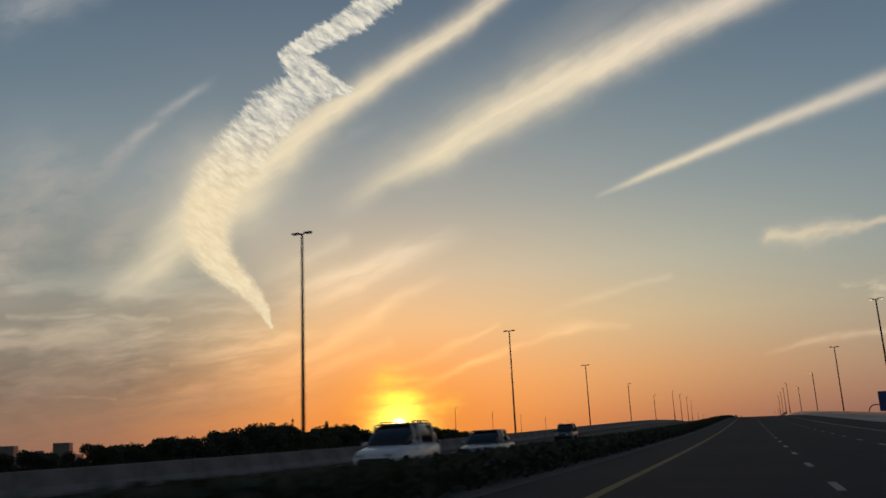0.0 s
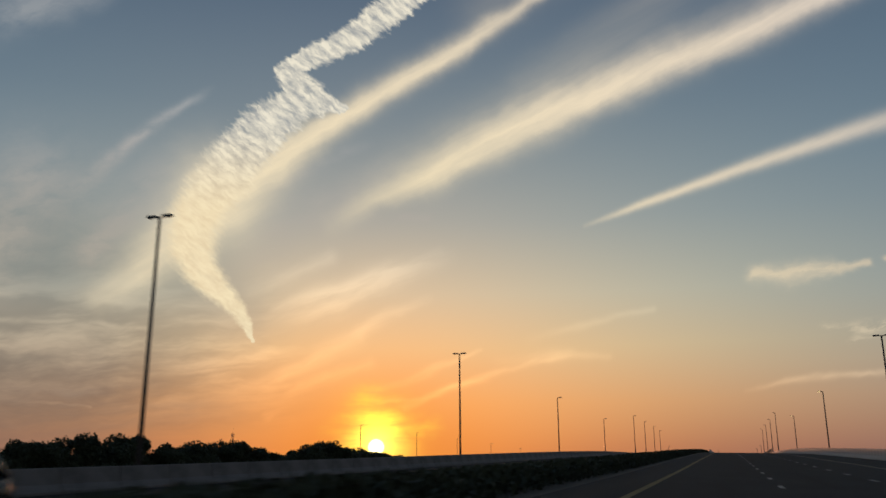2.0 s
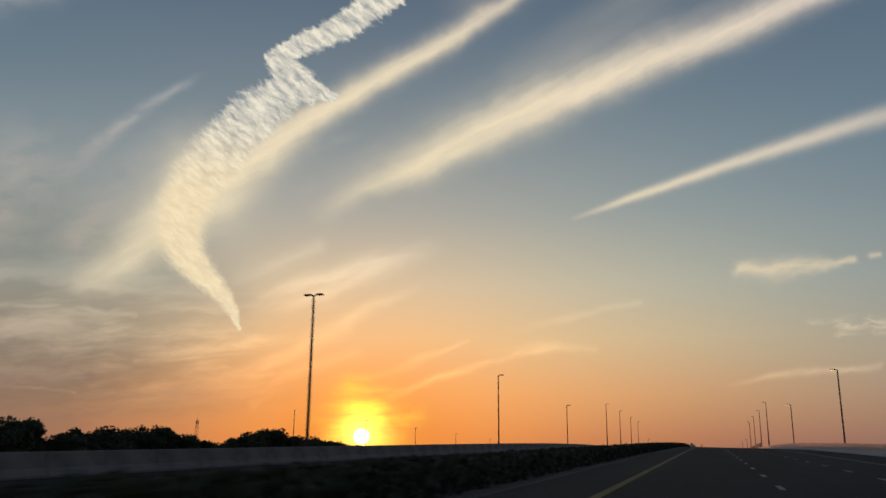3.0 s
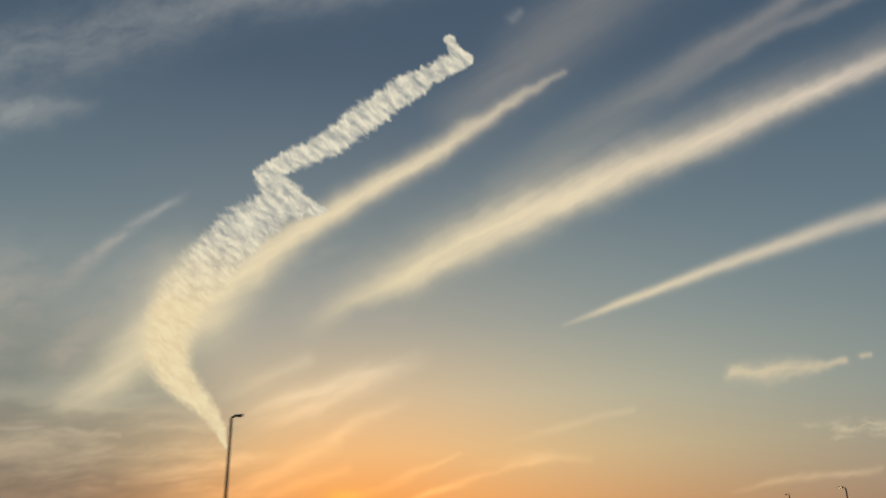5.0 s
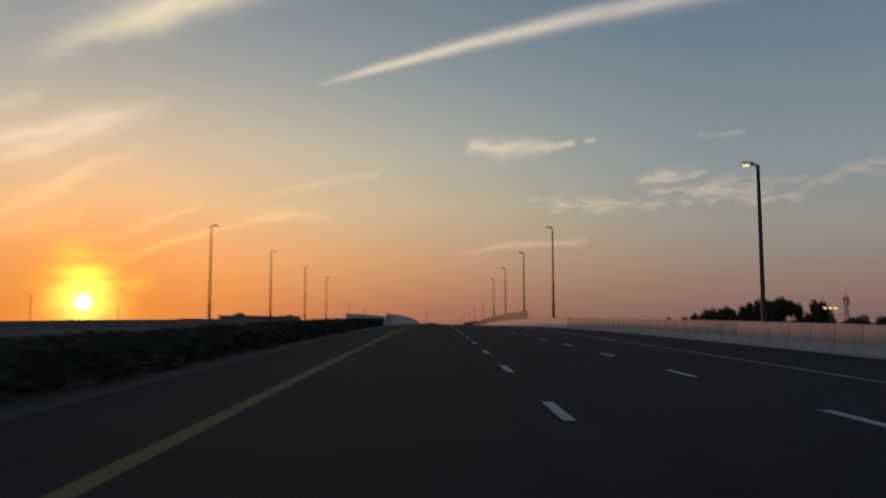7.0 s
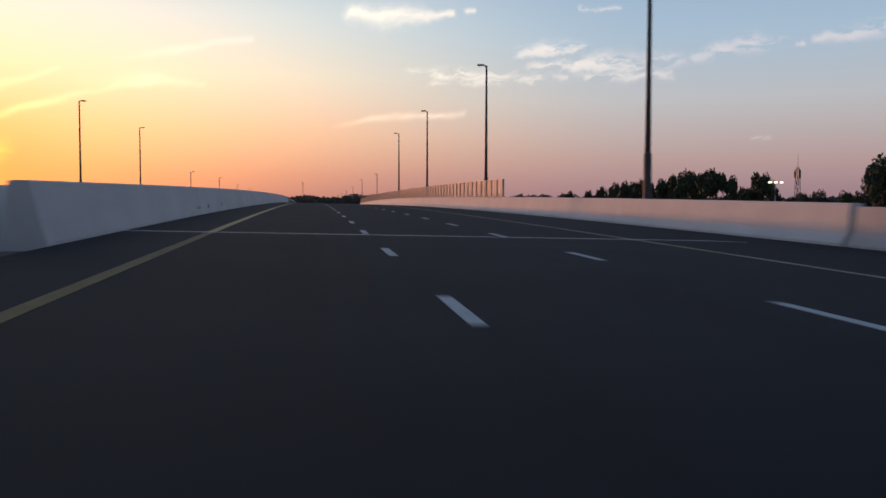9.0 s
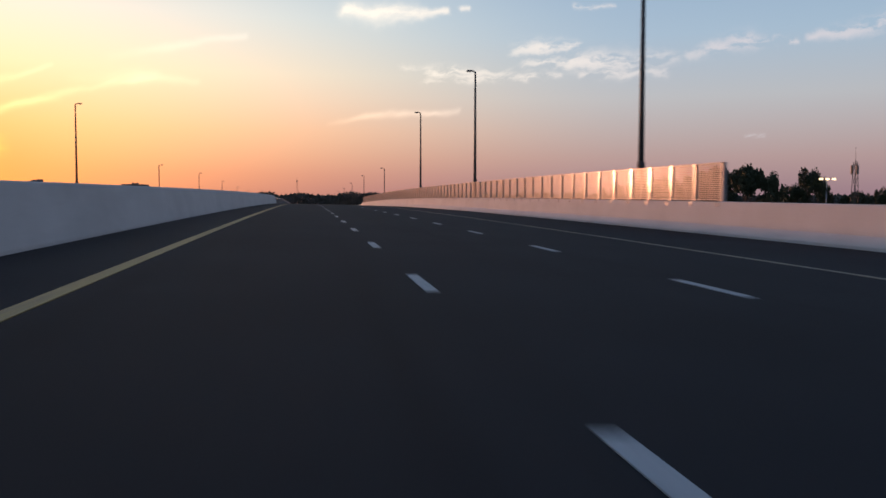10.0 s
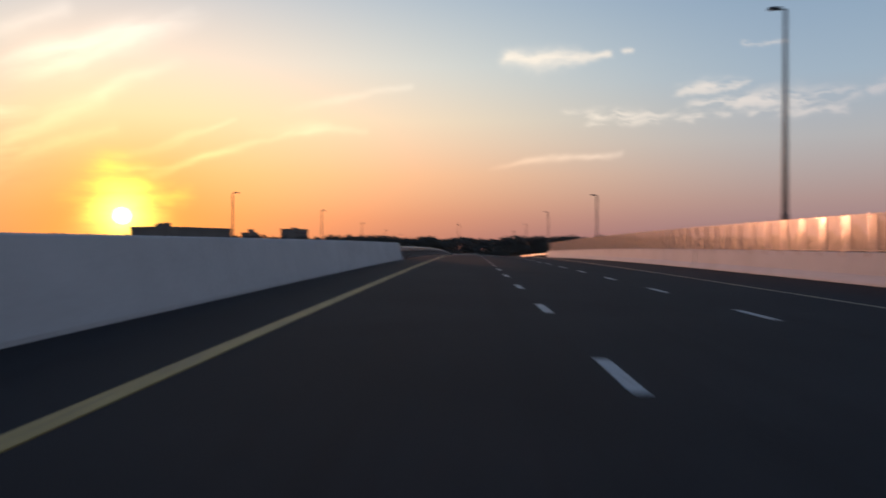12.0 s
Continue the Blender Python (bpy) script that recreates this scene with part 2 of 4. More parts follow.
cirrus = over(cirrus, band(low_soft, (640, 690, 5, 0.5), (760, 686, 4, 0.2)))
thin = over(thin, W.math("MULTIPLY", cirrus, 0.6))
thin = over(thin, band(low_soft, (690, 700, 6, 0.1), (780, 672, 7, 0.4), (850, 655, 5, 0.1)))

# small bright clouds
puff_break = W.span(combed(ahead_soft, 8, 0.016, 0.05, 5.0, 0.62), 0.40, 0.58, 0.0, 1.0, "SMOOTHSTEP")
puffs = band(ahead_soft, (715, 131, 12, 0.9), (770, 133, 17, 1.0), (830, 130, 13, 1.0), (890, 127, 6, 0.9))
puffs = W.math("MAXIMUM", puffs, band(ahead_soft, (918, 120, 5, 0.8), (928, 119, 4, 0.8)))
puffs = W.math("MULTIPLY", puffs, W.span(puff_break, 0.0, 1.0, 0.7, 1.0))
scatter = band(ahead_soft, (1015, 193, 11, 0.7), (1060, 184, 13, 1.0), (1125, 177, 8, 0.8))
scatter = W.math("MAXIMUM", scatter, band(ahead_soft, (1030, 214, 10, 0.6), (1110, 208, 16, 1.0), (1200, 206, 18, 1.0), (1300, 196, 11, 0.7)))
scatter = W.math("MAXIMUM", scatter, band(ahead_soft, (820, 228, 7, 0.5), (900, 232, 10, 0.9), (1010, 229, 7, 0.5)))
scatter = W.math("MAXIMUM", scatter, band(ahead_soft, (850, 246, 6, 0.4), (1060, 234, 6, 0.9), (1095, 233, 5, 0.9)))
scatter = W.math("MAXIMUM", scatter, band(ahead_soft, (1130, 231, 6, 0.7), (1180, 226, 9, 0.9), (1285, 221, 8, 0.7)))
scatter = W.math("MAXIMUM", scatter, band(ahead_soft, (1325, 190, 9, 0.7), (1390, 172, 14, 1.0), (1440, 161, 14, 1.1), (1465, 161, 8, 0.8)))
scatter = W.math("MAXIMUM", scatter, band(ahead_soft, (1486, 160, 6, 1.0), (1525, 157, 5, 1.0)))
scatter = W.math("MAXIMUM", scatter, band(ahead_soft, (1548, 152, 7, 1.0), (1620, 140, 12, 1.0), (1700, 118, 15, 0.8)))
scatter = W.math("MAXIMUM", scatter, band(ahead_soft, (1118, 113, 4, 0.7), (1185, 107, 4, 0.7)))
scatter = W.math("MAXIMUM", scatter, band(ahead_soft, (1440, 327, 4, 0.6), (1466, 329, 4, 0.6)))
puffs = W.math("MAXIMUM", puffs, W.math("MULTIPLY", scatter, puff_break))

front = W.span(W.vec("DOT_PRODUCT", way, (0, 1, 0)), 0.25, 0.5)
soft_cloud = W.math("MULTIPLY", W.math("MULTIPLY", bands, comb), front, clamp=True)
veil = W.math("MULTIPLY", veil, front, clamp=True)
frayed = W.span(combed(low_soft, 20, 0.006, 0.03, 5.0, 0.6), 0.32, 0.6, 0.25, 0.9)
bright = W.math("MULTIPLY", W.math("MAXIMUM", layers, W.math("MULTIPLY", thin, frayed)), front, clamp=True)
grey = W.math("MULTIPLY", band(low_soft, (-500, 430, 160, 0.85), (60, 445, 140, 0.75), (300, 480, 100, 0.5), (420, 530, 62, 0.34), (520, 545, 46, 0.05)), front, clamp=True)
crisp = W.math("MULTIPLY", trail, front, clamp=True)
puffs = W.math("MULTIPLY", W.math("MULTIPLY", puffs, 0.76), front, clamp=True)

warm = W.span(height, radians(2), radians(24))
cloud_colour = W.mix(W.span(sun_angle, radians(14), radians(44)), (1.0, 0.80, 0.50, 1), (0.80, 0.66, 0.545, 1))
veil_colour = W.mix(warm, (0.66, 0.46, 0.28, 1), (0.42, 0.41, 0.40, 1))
lit = W.mix(fresh, (1.0, 0.80, 0.50, 1), (0.93, 0.82, 0.64, 1))
shaded = W.mix(fresh, (0.88, 0.68, 0.42, 1), (0.40, 0.39, 0.37, 1))
trail_colour = W.mix(W.span(clump, 0.34, 0.62), shaded, lit)
puff_colour = W.mix(W.span(sun_angle, radians(25), radians(50)), (0.90, 0.71, 0.46, 1), (0.47, 0.395, 0.33, 1))

# glow of the low sun
wide = W.math("EXPONENT", W.math("MULTIPLY", sun_angle, -1 / radians(8.5)))
flat = W.math("EXPONENT", W.math("MULTIPLY", height, -1 / radians(8.0)))
sky_colour = W.mix(W.math("MULTIPLY", W.math("MULTIPLY", wide, flat), 1.85), base, (0.95, 0.285, 0.045, 1))
sky_colour = W.mix(grey, sky_colour, (0.195, 0.22, 0.212, 1))
murk = W.math("MULTIPLY", band(low_soft, (-500, 590, 110, 0.85), (150, 590, 95, 0.72), (300, 595, 70, 0.4), (470, 600, 50, 0.05)), front, clamp=True)
sky_colour = W.mix(murk, sky_colour, (0.30, 0.255, 0.20, 1))
sky_colour = W.mix(W.math("MULTIPLY", bank, front, clamp=True), sky_colour, (0.165, 0.115, 0.092, 1))
sky_colour = W.mix(veil, sky_colour, veil_colour)
sky_colour = W.vec("ADD", sky_colour, W.vec("SCALE", W.vec("ADD", W.vec("SCALE", sky_colour, scale=0.70), (0.09, 0.06, 0.02)), scale=bright))
sky_colour = W.mix(soft_cloud, sky_colour, cloud_colour)
sky_colour = W.mix(crisp, sky_colour, trail_colour)
sky_colour = W.mix(puffs, sky_colour, puff_colour)

# burning cloud over the disc
sun_chart = bend(low, 14, 60)
flame = band(sun_chart, (648, 778, 30, 1.6), (648, 752, 46, 1.5), (640, 731, 42, 0.85), (624, 716, 28, 0.35))
flame = W.math("MAXIMUM", flame, band(sun_chart, (560, 744, 14, 0.1), (640, 742, 26, 0.6), (750, 738, 14, 0.25)))
bars = W.span(combed(low_soft, 3, 0.007, 0.055, 4.0, 0.6), 0.35, 0.62, 0.40, 1.0)
flame = W.math("MULTIPLY", W.math("MULTIPLY", flame, bars), front)
sky_colour = W.mix(W.math("MULTIPLY", flame, 1.0, clamp=True), sky_colour, (1.45, 0.95, 0.075, 1))
near_sun = W.math("EXPONENT", W.math("MULTIPLY", sun_angle, -1 / radians(0.85)))
sky_colour = W.vec("ADD", sky_colour, W.vec("SCALE", (2.8, 1.75, 0.32), scale=near_sun))
disc = W.span(sun_angle, radians(0.42), radians(0.58), 1.0, 0.0, "SMOOTHSTEP")
sky_colour = W.vec("ADD", sky_colour, W.vec("SCALE", (2.0, 1.8, 1.2), scale=disc))

background = W.node("ShaderNodeBackground")
W.put(background.inputs[0], sky_colour)
background.inputs[1].default_value = 1.0
W.tree.links.new(background.outputs[0], W.node("ShaderNodeOutputWorld").inputs[0])

sun = new("sun", bpy.data.lights.new("sun", "SUN"))
sun.data.energy, sun.data.angle, sun.data.color = 1.25, radians(0.6), (1.0, 0.36, 0.14)
sun.matrix_world = look(tuple(sun_way * 100), (0, 0, 0))


# ---------- materials ----------
def material(name, make):
    m = bpy.data.materials.new(name)
    m.use_nodes = True
    n = Nodes(m.node_tree)
    shader = m.node_tree.nodes["Principled BSDF"]
    make(n, shader)
    return m


def surface(name, dark, light, rough=0.7, metal=0.0, scale=2.0, fine=40.0, bump=0.2, spread=0.15, stain=None, rough_var=0.1, gloss=0.5):
    """Two-scale mottled surface, with a random shift from piece to piece."""

    def make(n, s):
        where = n.node("ShaderNodeTexCoord").outputs["Object"]
        big = n.noise(where, scale, 5.0)
        small = n.noise(where, fine, 3.0, 0.7)
        f = n.math("MULTIPLY_ADD", small, 0.5, n.math("MULTIPLY", big, 0.5))
        f = n.span(f, 0.33, 0.67)
        rnd = n.node("ShaderNodeObjectInfo").outputs["Random"]
        f = n.math("ADD", f, n.math("MULTIPLY_ADD", rnd, spread, -spread / 2), clamp=True)
        colour = n.mix(f, (*dark, 1), (*light, 1))
        if stain:
            streaks = n.noise(n.vec("MULTIPLY", where, stain[1]), 1.0, 5.0, 0.65)
            colour = n.mix(n.span(streaks, 0.5, 0.75, 0.0, stain[2]), colour, (*stain[0], 1))
        n.put(s.inputs["Base Color"], colour)
        n.put(s.inputs["Roughness"], n.span(small, 0.3, 0.7, rough - rough_var, rough + rough_var))
        s.inputs["Metallic"].default_value = metal
        s.inputs["Specular IOR Level"].default_value = gloss
        if bump:
            b = n.node("ShaderNodeBump")
            b.inputs["Strength"].default_value, b.inputs["Distance"].default_value = bump, 0.02
            n.put(b.inputs["Height"], small)
            n.put(s.inputs["Normal"], b.outputs[0])

    return material(name, make)


ASPHALT = surface("asphalt", (0.015, 0.016, 0.019), (0.029, 0.030, 0.034), 0.85, 0, 0.35, 60, 0.5, 0.0, ((0.012, 0.012, 0.014), (1.4, 0.02, 1.0), 0.6), 0.08, 0.12)
SHOULDER = surface("shoulder_asphalt", (0.034, 0.035, 0.038), (0.062, 0.061, 0.062), 0.9, 0, 0.5, 50, 0.5, 0.0)
WHITE_PAINT = surface("white_road_paint", (0.34, 0.345, 0.335), (0.58, 0.58, 0.56), 0.7, 0, 3, 40, 0.2, 0.2, ((0.10, 0.12, 0.12), (9.0, 2.0, 1.0), 0.6))
WORN_PAINT = surface("worn_edge_paint", (0.20, 0.17, 0.11), (0.40, 0.35, 0.24), 0.7, 0, 2, 40, 0.2, 0.0, ((0.05, 0.05, 0.05), (9.0, 0.4, 1.0), 0.8))
YELLOW_PAINT = surface("yellow_road_paint", (0.27, 0.185, 0.035), (0.42, 0.29, 0.06), 0.6, 0, 2, 40, 0.2, 0.0, ((0.10, 0.08, 0.05), (9.0, 0.6, 1.0), 0.6))
# darker copies of the white and yellow paint: low exposure put into the colour
DIM_WHITE = surface("dim_white_road_paint", (0.13, 0.13, 0.125), (0.26, 0.26, 0.25), 0.8, 0, 3, 40, 0.2, 0.2, ((0.05, 0.05, 0.05), (9.0, 2.0, 1.0), 0.7))
DIM_YELLOW = surface("dim_yellow_road_paint", (0.11, 0.08, 0.02), (0.19, 0.135, 0.03), 0.8, 0, 2, 40, 0.2, 0.0, ((0.05, 0.045, 0.035), (9.0, 0.6, 1.0), 0.7))
CONCRETE = surface("barrier_concrete", (0.36, 0.345, 0.33), (0.54, 0.52, 0.49), 0.85, 0, 0.9, 25, 0.3, 0.10, ((0.20, 0.19, 0.18), (5.0, 0.35, 0.6), 0.55))
# stained concrete with the shade of its unlit face put into the colour
SHADED_CONCRETE = surface("shaded_concrete", (0.15, 0.14, 0.13), (0.25, 0.235, 0.22), 0.9, 0, 0.9, 25, 0.3, 0.10, ((0.09, 0.085, 0.08), (5.0, 0.35, 0.6), 0.6))
PARAPET = surface("painted_parapet", (0.54, 0.53, 0.505), (0.66, 0.645, 0.62), 0.8, 0, 0.6, 20, 0.2, 0.06, ((0.42, 0.41, 0.39), (3.0, 0.22, 0.8), 0.45))
TYRE_MARK = surface("rubber_scuff", (0.10, 0.10, 0.10), (0.24, 0.23, 0.22), 0.9, 0, 3, 25, 0.0, 0.2)
SCREEN = surface("screen_aluminium", (0.24, 0.23, 0.22), (0.31, 0.295, 0.28), 0.24, 0.0, 2.0, 30, 0.0, 0.10, None, 0.04, 0.007)
SCREEN_POST = surface("polished_post_aluminium", (0.34, 0.325, 0.31), (0.42, 0.405, 0.385), 0.15, 0.0, 2.0, 30, 0.0, 0.10, None, 0.03, 0.04)
STEEL = surface("dark_galvanised_steel", (0.045, 0.042, 0.040), (0.085, 0.080, 0.076), 0.6, 0.2, 2.0, 25, 0.05, 0.1)
RAIL_STEEL = surface("guard_rail_steel", (0.22, 0.22, 0.23), (0.36, 0.36, 0.36), 0.45, 0.8, 2.0, 25, 0.05, 0.1)
LAMP_HEAD = surface("lamp_housing", (0.10, 0.10, 0.10), (0.16, 0.16, 0.16), 0.5, 0.3, 4.0, 30, 0.0, 0.1)
SAND = surface("sandy_ground", (0.16, 0.125, 0.09), (0.27, 0.215, 0.155), 0.95, 0, 0.03, 0.9, 0.4, 0.0, ((0.07, 0.075, 0.04), (0.05, 0.05, 0.05), 0.7))
SOIL = surface("median_soil", (0.055, 0.045, 0.036), (0.10, 0.082, 0.062), 0.95, 0, 0.5, 12, 0.6, 0.0)
BARK = surface("bark", (0.07, 0.05, 0.035), (0.14, 0.105, 0.075), 0.9, 0, 2, 20, 0.5, 0.1)
LEAF = surface("leaves", (0.022, 0.034, 0.014), (0.058, 0.075, 0.032), 0.7, 0, 0.6, 6.0, 0.0, 0.3)
# paler grey leaf colour for far trees: distance haze put into the base colour
HAZY_LEAF = surface("hazed_leaves", (0.065, 0.064, 0.052), (0.115, 0.110, 0.090), 0.85, 0, 0.3, 3.0, 0.0, 0.3)
HEDGE = surface("hedge_leaves", (0.020, 0.030, 0.014), (0.05, 0.062, 0.028), 0.75, 0, 0.8, 9.0, 0.0, 0.1)
PLASTER = surface("building_plaster", (0.16, 0.14, 0.12), (0.26, 0.23, 0.20), 0.9, 0, 0.15, 2.0, 0.2, 0.2)
ROOFING = surface("roof_sheet", (0.14, 0.12, 0.11), (0.22, 0.19, 0.17), 0.8, 0, 0.2, 3.0, 0.2, 0.1)
GLASS_DARK = surface("dark_window_glass", (0.010, 0.012, 0.014), (0.018, 0.020, 0.023), 0.08, 0, 1, 5, 0.0, 0.0, None, 0.03)
CAR_WHITE = surface("white_car_paint", (0.62, 0.62, 0.60), (0.72, 0.72, 0.70), 0.25, 0, 2, 20, 0.0, 0.0)
CAR_DARK = surface("dark_car_paint", (0.020, 0.020, 0.023), (0.032, 0.032, 0.036), 0.25, 0.2, 2, 20, 0.0, 0.0)
CAR_SILVER = surface("silver_car_paint", (0.30, 0.30, 0.30), (0.40, 0.40, 0.40), 0.3, 0.6, 2, 20, 0.0, 0.0)
RUBBER = surface("tyre_rubber", (0.014, 0.014, 0.014), (0.028, 0.028, 0.028), 0.9, 0, 5, 40, 0.2, 0.0)
CHROME = surface("alloy", (0.45, 0.45, 0.46), (0.60, 0.60, 0.60), 0.3, 0.9, 5, 40, 0.0, 0.0)
BLACK_PLASTIC = surface("black_plastic", (0.015, 0.015, 0.015), (0.03, 0.03, 0.03), 0.6, 0, 5, 40, 0.1, 0.0)
SIGN_BLUE = surface("blue_sign_sheet", (0.015, 0.045, 0.16), (0.025, 0.065, 0.21), 0.4, 0, 2, 20, 0.0, 0.0)
JOINT_METAL = surface("joint_metal", (0.50, 0.49, 0.46), (0.68, 0.67, 0.63), 0.5, 0.2, 3, 40, 0.2, 0.0)


def glowing(name, colour, strength):
    def make(n, s):
        s.inputs["Base Color"].default_value = (*colour, 1)
        s.inputs["Emission Color"].default_value = (*colour, 1)
        s.inputs["Emission Strength"].default_value = strength
        s.inputs["Roughness"].default_value = 0.3

    return material(name, make)


LAMP_GLASS = surface("unlit_lamp_glass", (0.35, 0.34, 0.30), (0.45, 0.43, 0.38), 0.15, 0, 3, 20, 0.0, 0.0)
# emission stands in for sun glints on right-hand lamp lenses; floodlights are lit
LAMP_GLOW = glowing("glowing_lamp_glass", (1.0, 0.70, 0.30), 1.6)
HEAD_LIT = glowing("lit_headlight", (1.0, 0.93, 0.80), 3.0)
TAIL = glowing("tail_light", (0.55, 0.02, 0.01), 0.4)


# ---------- mesh helpers ----------
def mesh_of(name, bm, mat, smooth=False):
    me = bpy.data.meshes.new(name)
    bmesh.ops.recalc_face_normals(bm, faces=bm.faces)
    bm.to_mesh(me)
    bm.free()
    me.materials.append(mat)
    if smooth:
        for p in me.polygons:
            p.use_smooth = True
    return me


def part(name, bm, mat, parent=None, label="", smooth=False, at=None):
    ob = new(name, bm if isinstance(bm, bpy.types.Mesh) else mesh_of(name, bm, mat, smooth))
    if at is not None:
        ob.matrix_basis = at
    if parent is not None:
        ob.parent = parent
    return tagged(ob, label)


def thing(name, m, label, category, group="", kind=""):
    ob = new(name)
    ob.empty_display_size = 0.2
    ob.matrix_basis = m
    return tagged(ob, label, category, group, kind)


def box(bm, x0, x1, y0, y1, z0, z1, bevel=0.0):
    made = bmesh.ops.create_cube(bm, size=1.0, matrix=Matrix.Translation(((x0 + x1) / 2, (y0 + y1) / 2, (z0 + z1) / 2)) @ Matrix.Diagonal((x1 - x0, y1 - y0, z1 - z0, 1)))
    if bevel:
        edges = list({e for v in made["verts"] for e in v.link_edges})
        bmesh.ops.bevel(bm, geom=edges, offset=bevel, segments=1, affect="EDGES")
    return bm


def rod(bm, a, b, ra, rb, sides=10):
    a, b = Vector(a), Vector(b)
    turn = (b - a).to_track_quat("Z", "Y").to_matrix().to_4x4()
    bmesh.ops.create_cone(bm, cap_ends=True, segments=sides, radius1=ra, radius2=rb, depth=(b - a).length, matrix=Matrix.Translation((a + b) / 2) @ turn)
    return bm


# ---------- the lie of the road ----------
GRADES = [(-400, 0.0), (-120, 0.0), (-40, 0.012), (0, 0.020), (60, 0.029), (110, 0.0345), (160, 0.0335), (200, 0.0310), (250, 0.0225), (290, 0.0165), (320, 0.0115), (356, 0.0075),
          (400, 0.002), (430, -0.003), (540, -0.020), (640, -0.030), (760, -0.020), (860, 0.0), (3000, 0.0)]
_ys = np.arange(-400, 3000, 1.0)
_gs = np.interp(_ys, [g[0] for g in GRADES], [g[1] for g in GRADES])
_zs = np.cumsum(_gs)
_zs = _zs - np.interp(0, _ys, _zs) + 0.91


def profile(y):
    """Height of the roadway's crown line."""
    return float(np.interp(y, _ys, _zs))


def grade(y):
    return (profile(y + 1) - profile(y - 1)) / 2


FALLS = [(-24.6, -0.24), (-23.1, -0.21), (-20.0, -0.18), (-6.6, 0.10), (-3.75, 0.22), (8.9, -0.04), (11.6, -0.16), (13.6, -0.16)]


def road_z(x, y):
    return profile(y) + float(np.interp(x, [f[0] for f in FALLS], [f[1] for f in FALLS]))


def sweep(section, y0, y1, step=6.0, lift=True, closed=True):
    """A bar of the given section, (x, z) over the road, along the road from y0 to y1."""
    bm = bmesh.new()
    count = max(1, round((y1 - y0) / step))
    rows = []
    ref = section[0][0]
    for i in range(count + 1):
        y = y0 + (y1 - y0) * i / count
        base_z = road_z(ref, y)
        rows.append([bm.verts.new((x, y, base_z + z if lift else road_z(x, y) + z)) for x, z in section])
    n = len(section)
    for r, q in zip(rows, rows[1:]):
        for i in range(n if closed else n - 1):
            j = (i + 1) % n
            bm.faces.new((r[i], r[j], q[j], q[i]))
    if closed:
        bm.faces.new(rows[0])
        bm.faces.new(list(reversed(rows[-1])))
    return bm


# ---------- ground ----------
def ground_height(x, y):
    """Plain with the banks of the raised road on it."""
    side = max(0.0, x - 13.6, -24.6 - x)
    bank = profile(y) - 0.45 - side / 1.8
    swell = 0.35 * noise.noise((x * 0.011, y * 0.011, 3.0)) - 0.3
    if abs(x) > 260 or y > 1500:
        swell -= 0.2
    return max(swell, bank)


def build_ground():
    xs = [-4800, -2500, -1200, -700, -450, -300, -220, -160, -120, -90, -70, -56, -48, -43, -39, -36, -33, -30.5, -28.5, -26.5, -24.6, -15, -5.6, 4, 13.6, 15.5, 17.5, 19.5, 22, 25, 28, 32, 37, 44, 56, 75, 100, 140, 200, 280, 420, 700, 1200, 2500, 4800]
    ys = [-3000, -1200, -500, -250, -120] + list(range(-80, 700, 12)) + [720, 760, 820, 900, 1000, 1150, 1400, 1800, 2400, 3200, 4200, 4950]
    bm = bmesh.new()
    grid = [[bm.verts.new((x, y, ground_height(x, y))) for x in xs] for y in ys]
    for a, b in zip(grid, grid[1:]):
        for i in range(len(xs) - 1):
            bm.faces.new((a[i], a[i + 1], b[i + 1], b[i]))
    ob = part("ground", bm, SAND, smooth=True)
    tagged(ob, "dark sandy plain with embankments under the raised highway", "ground", kind="structure")


build_ground()


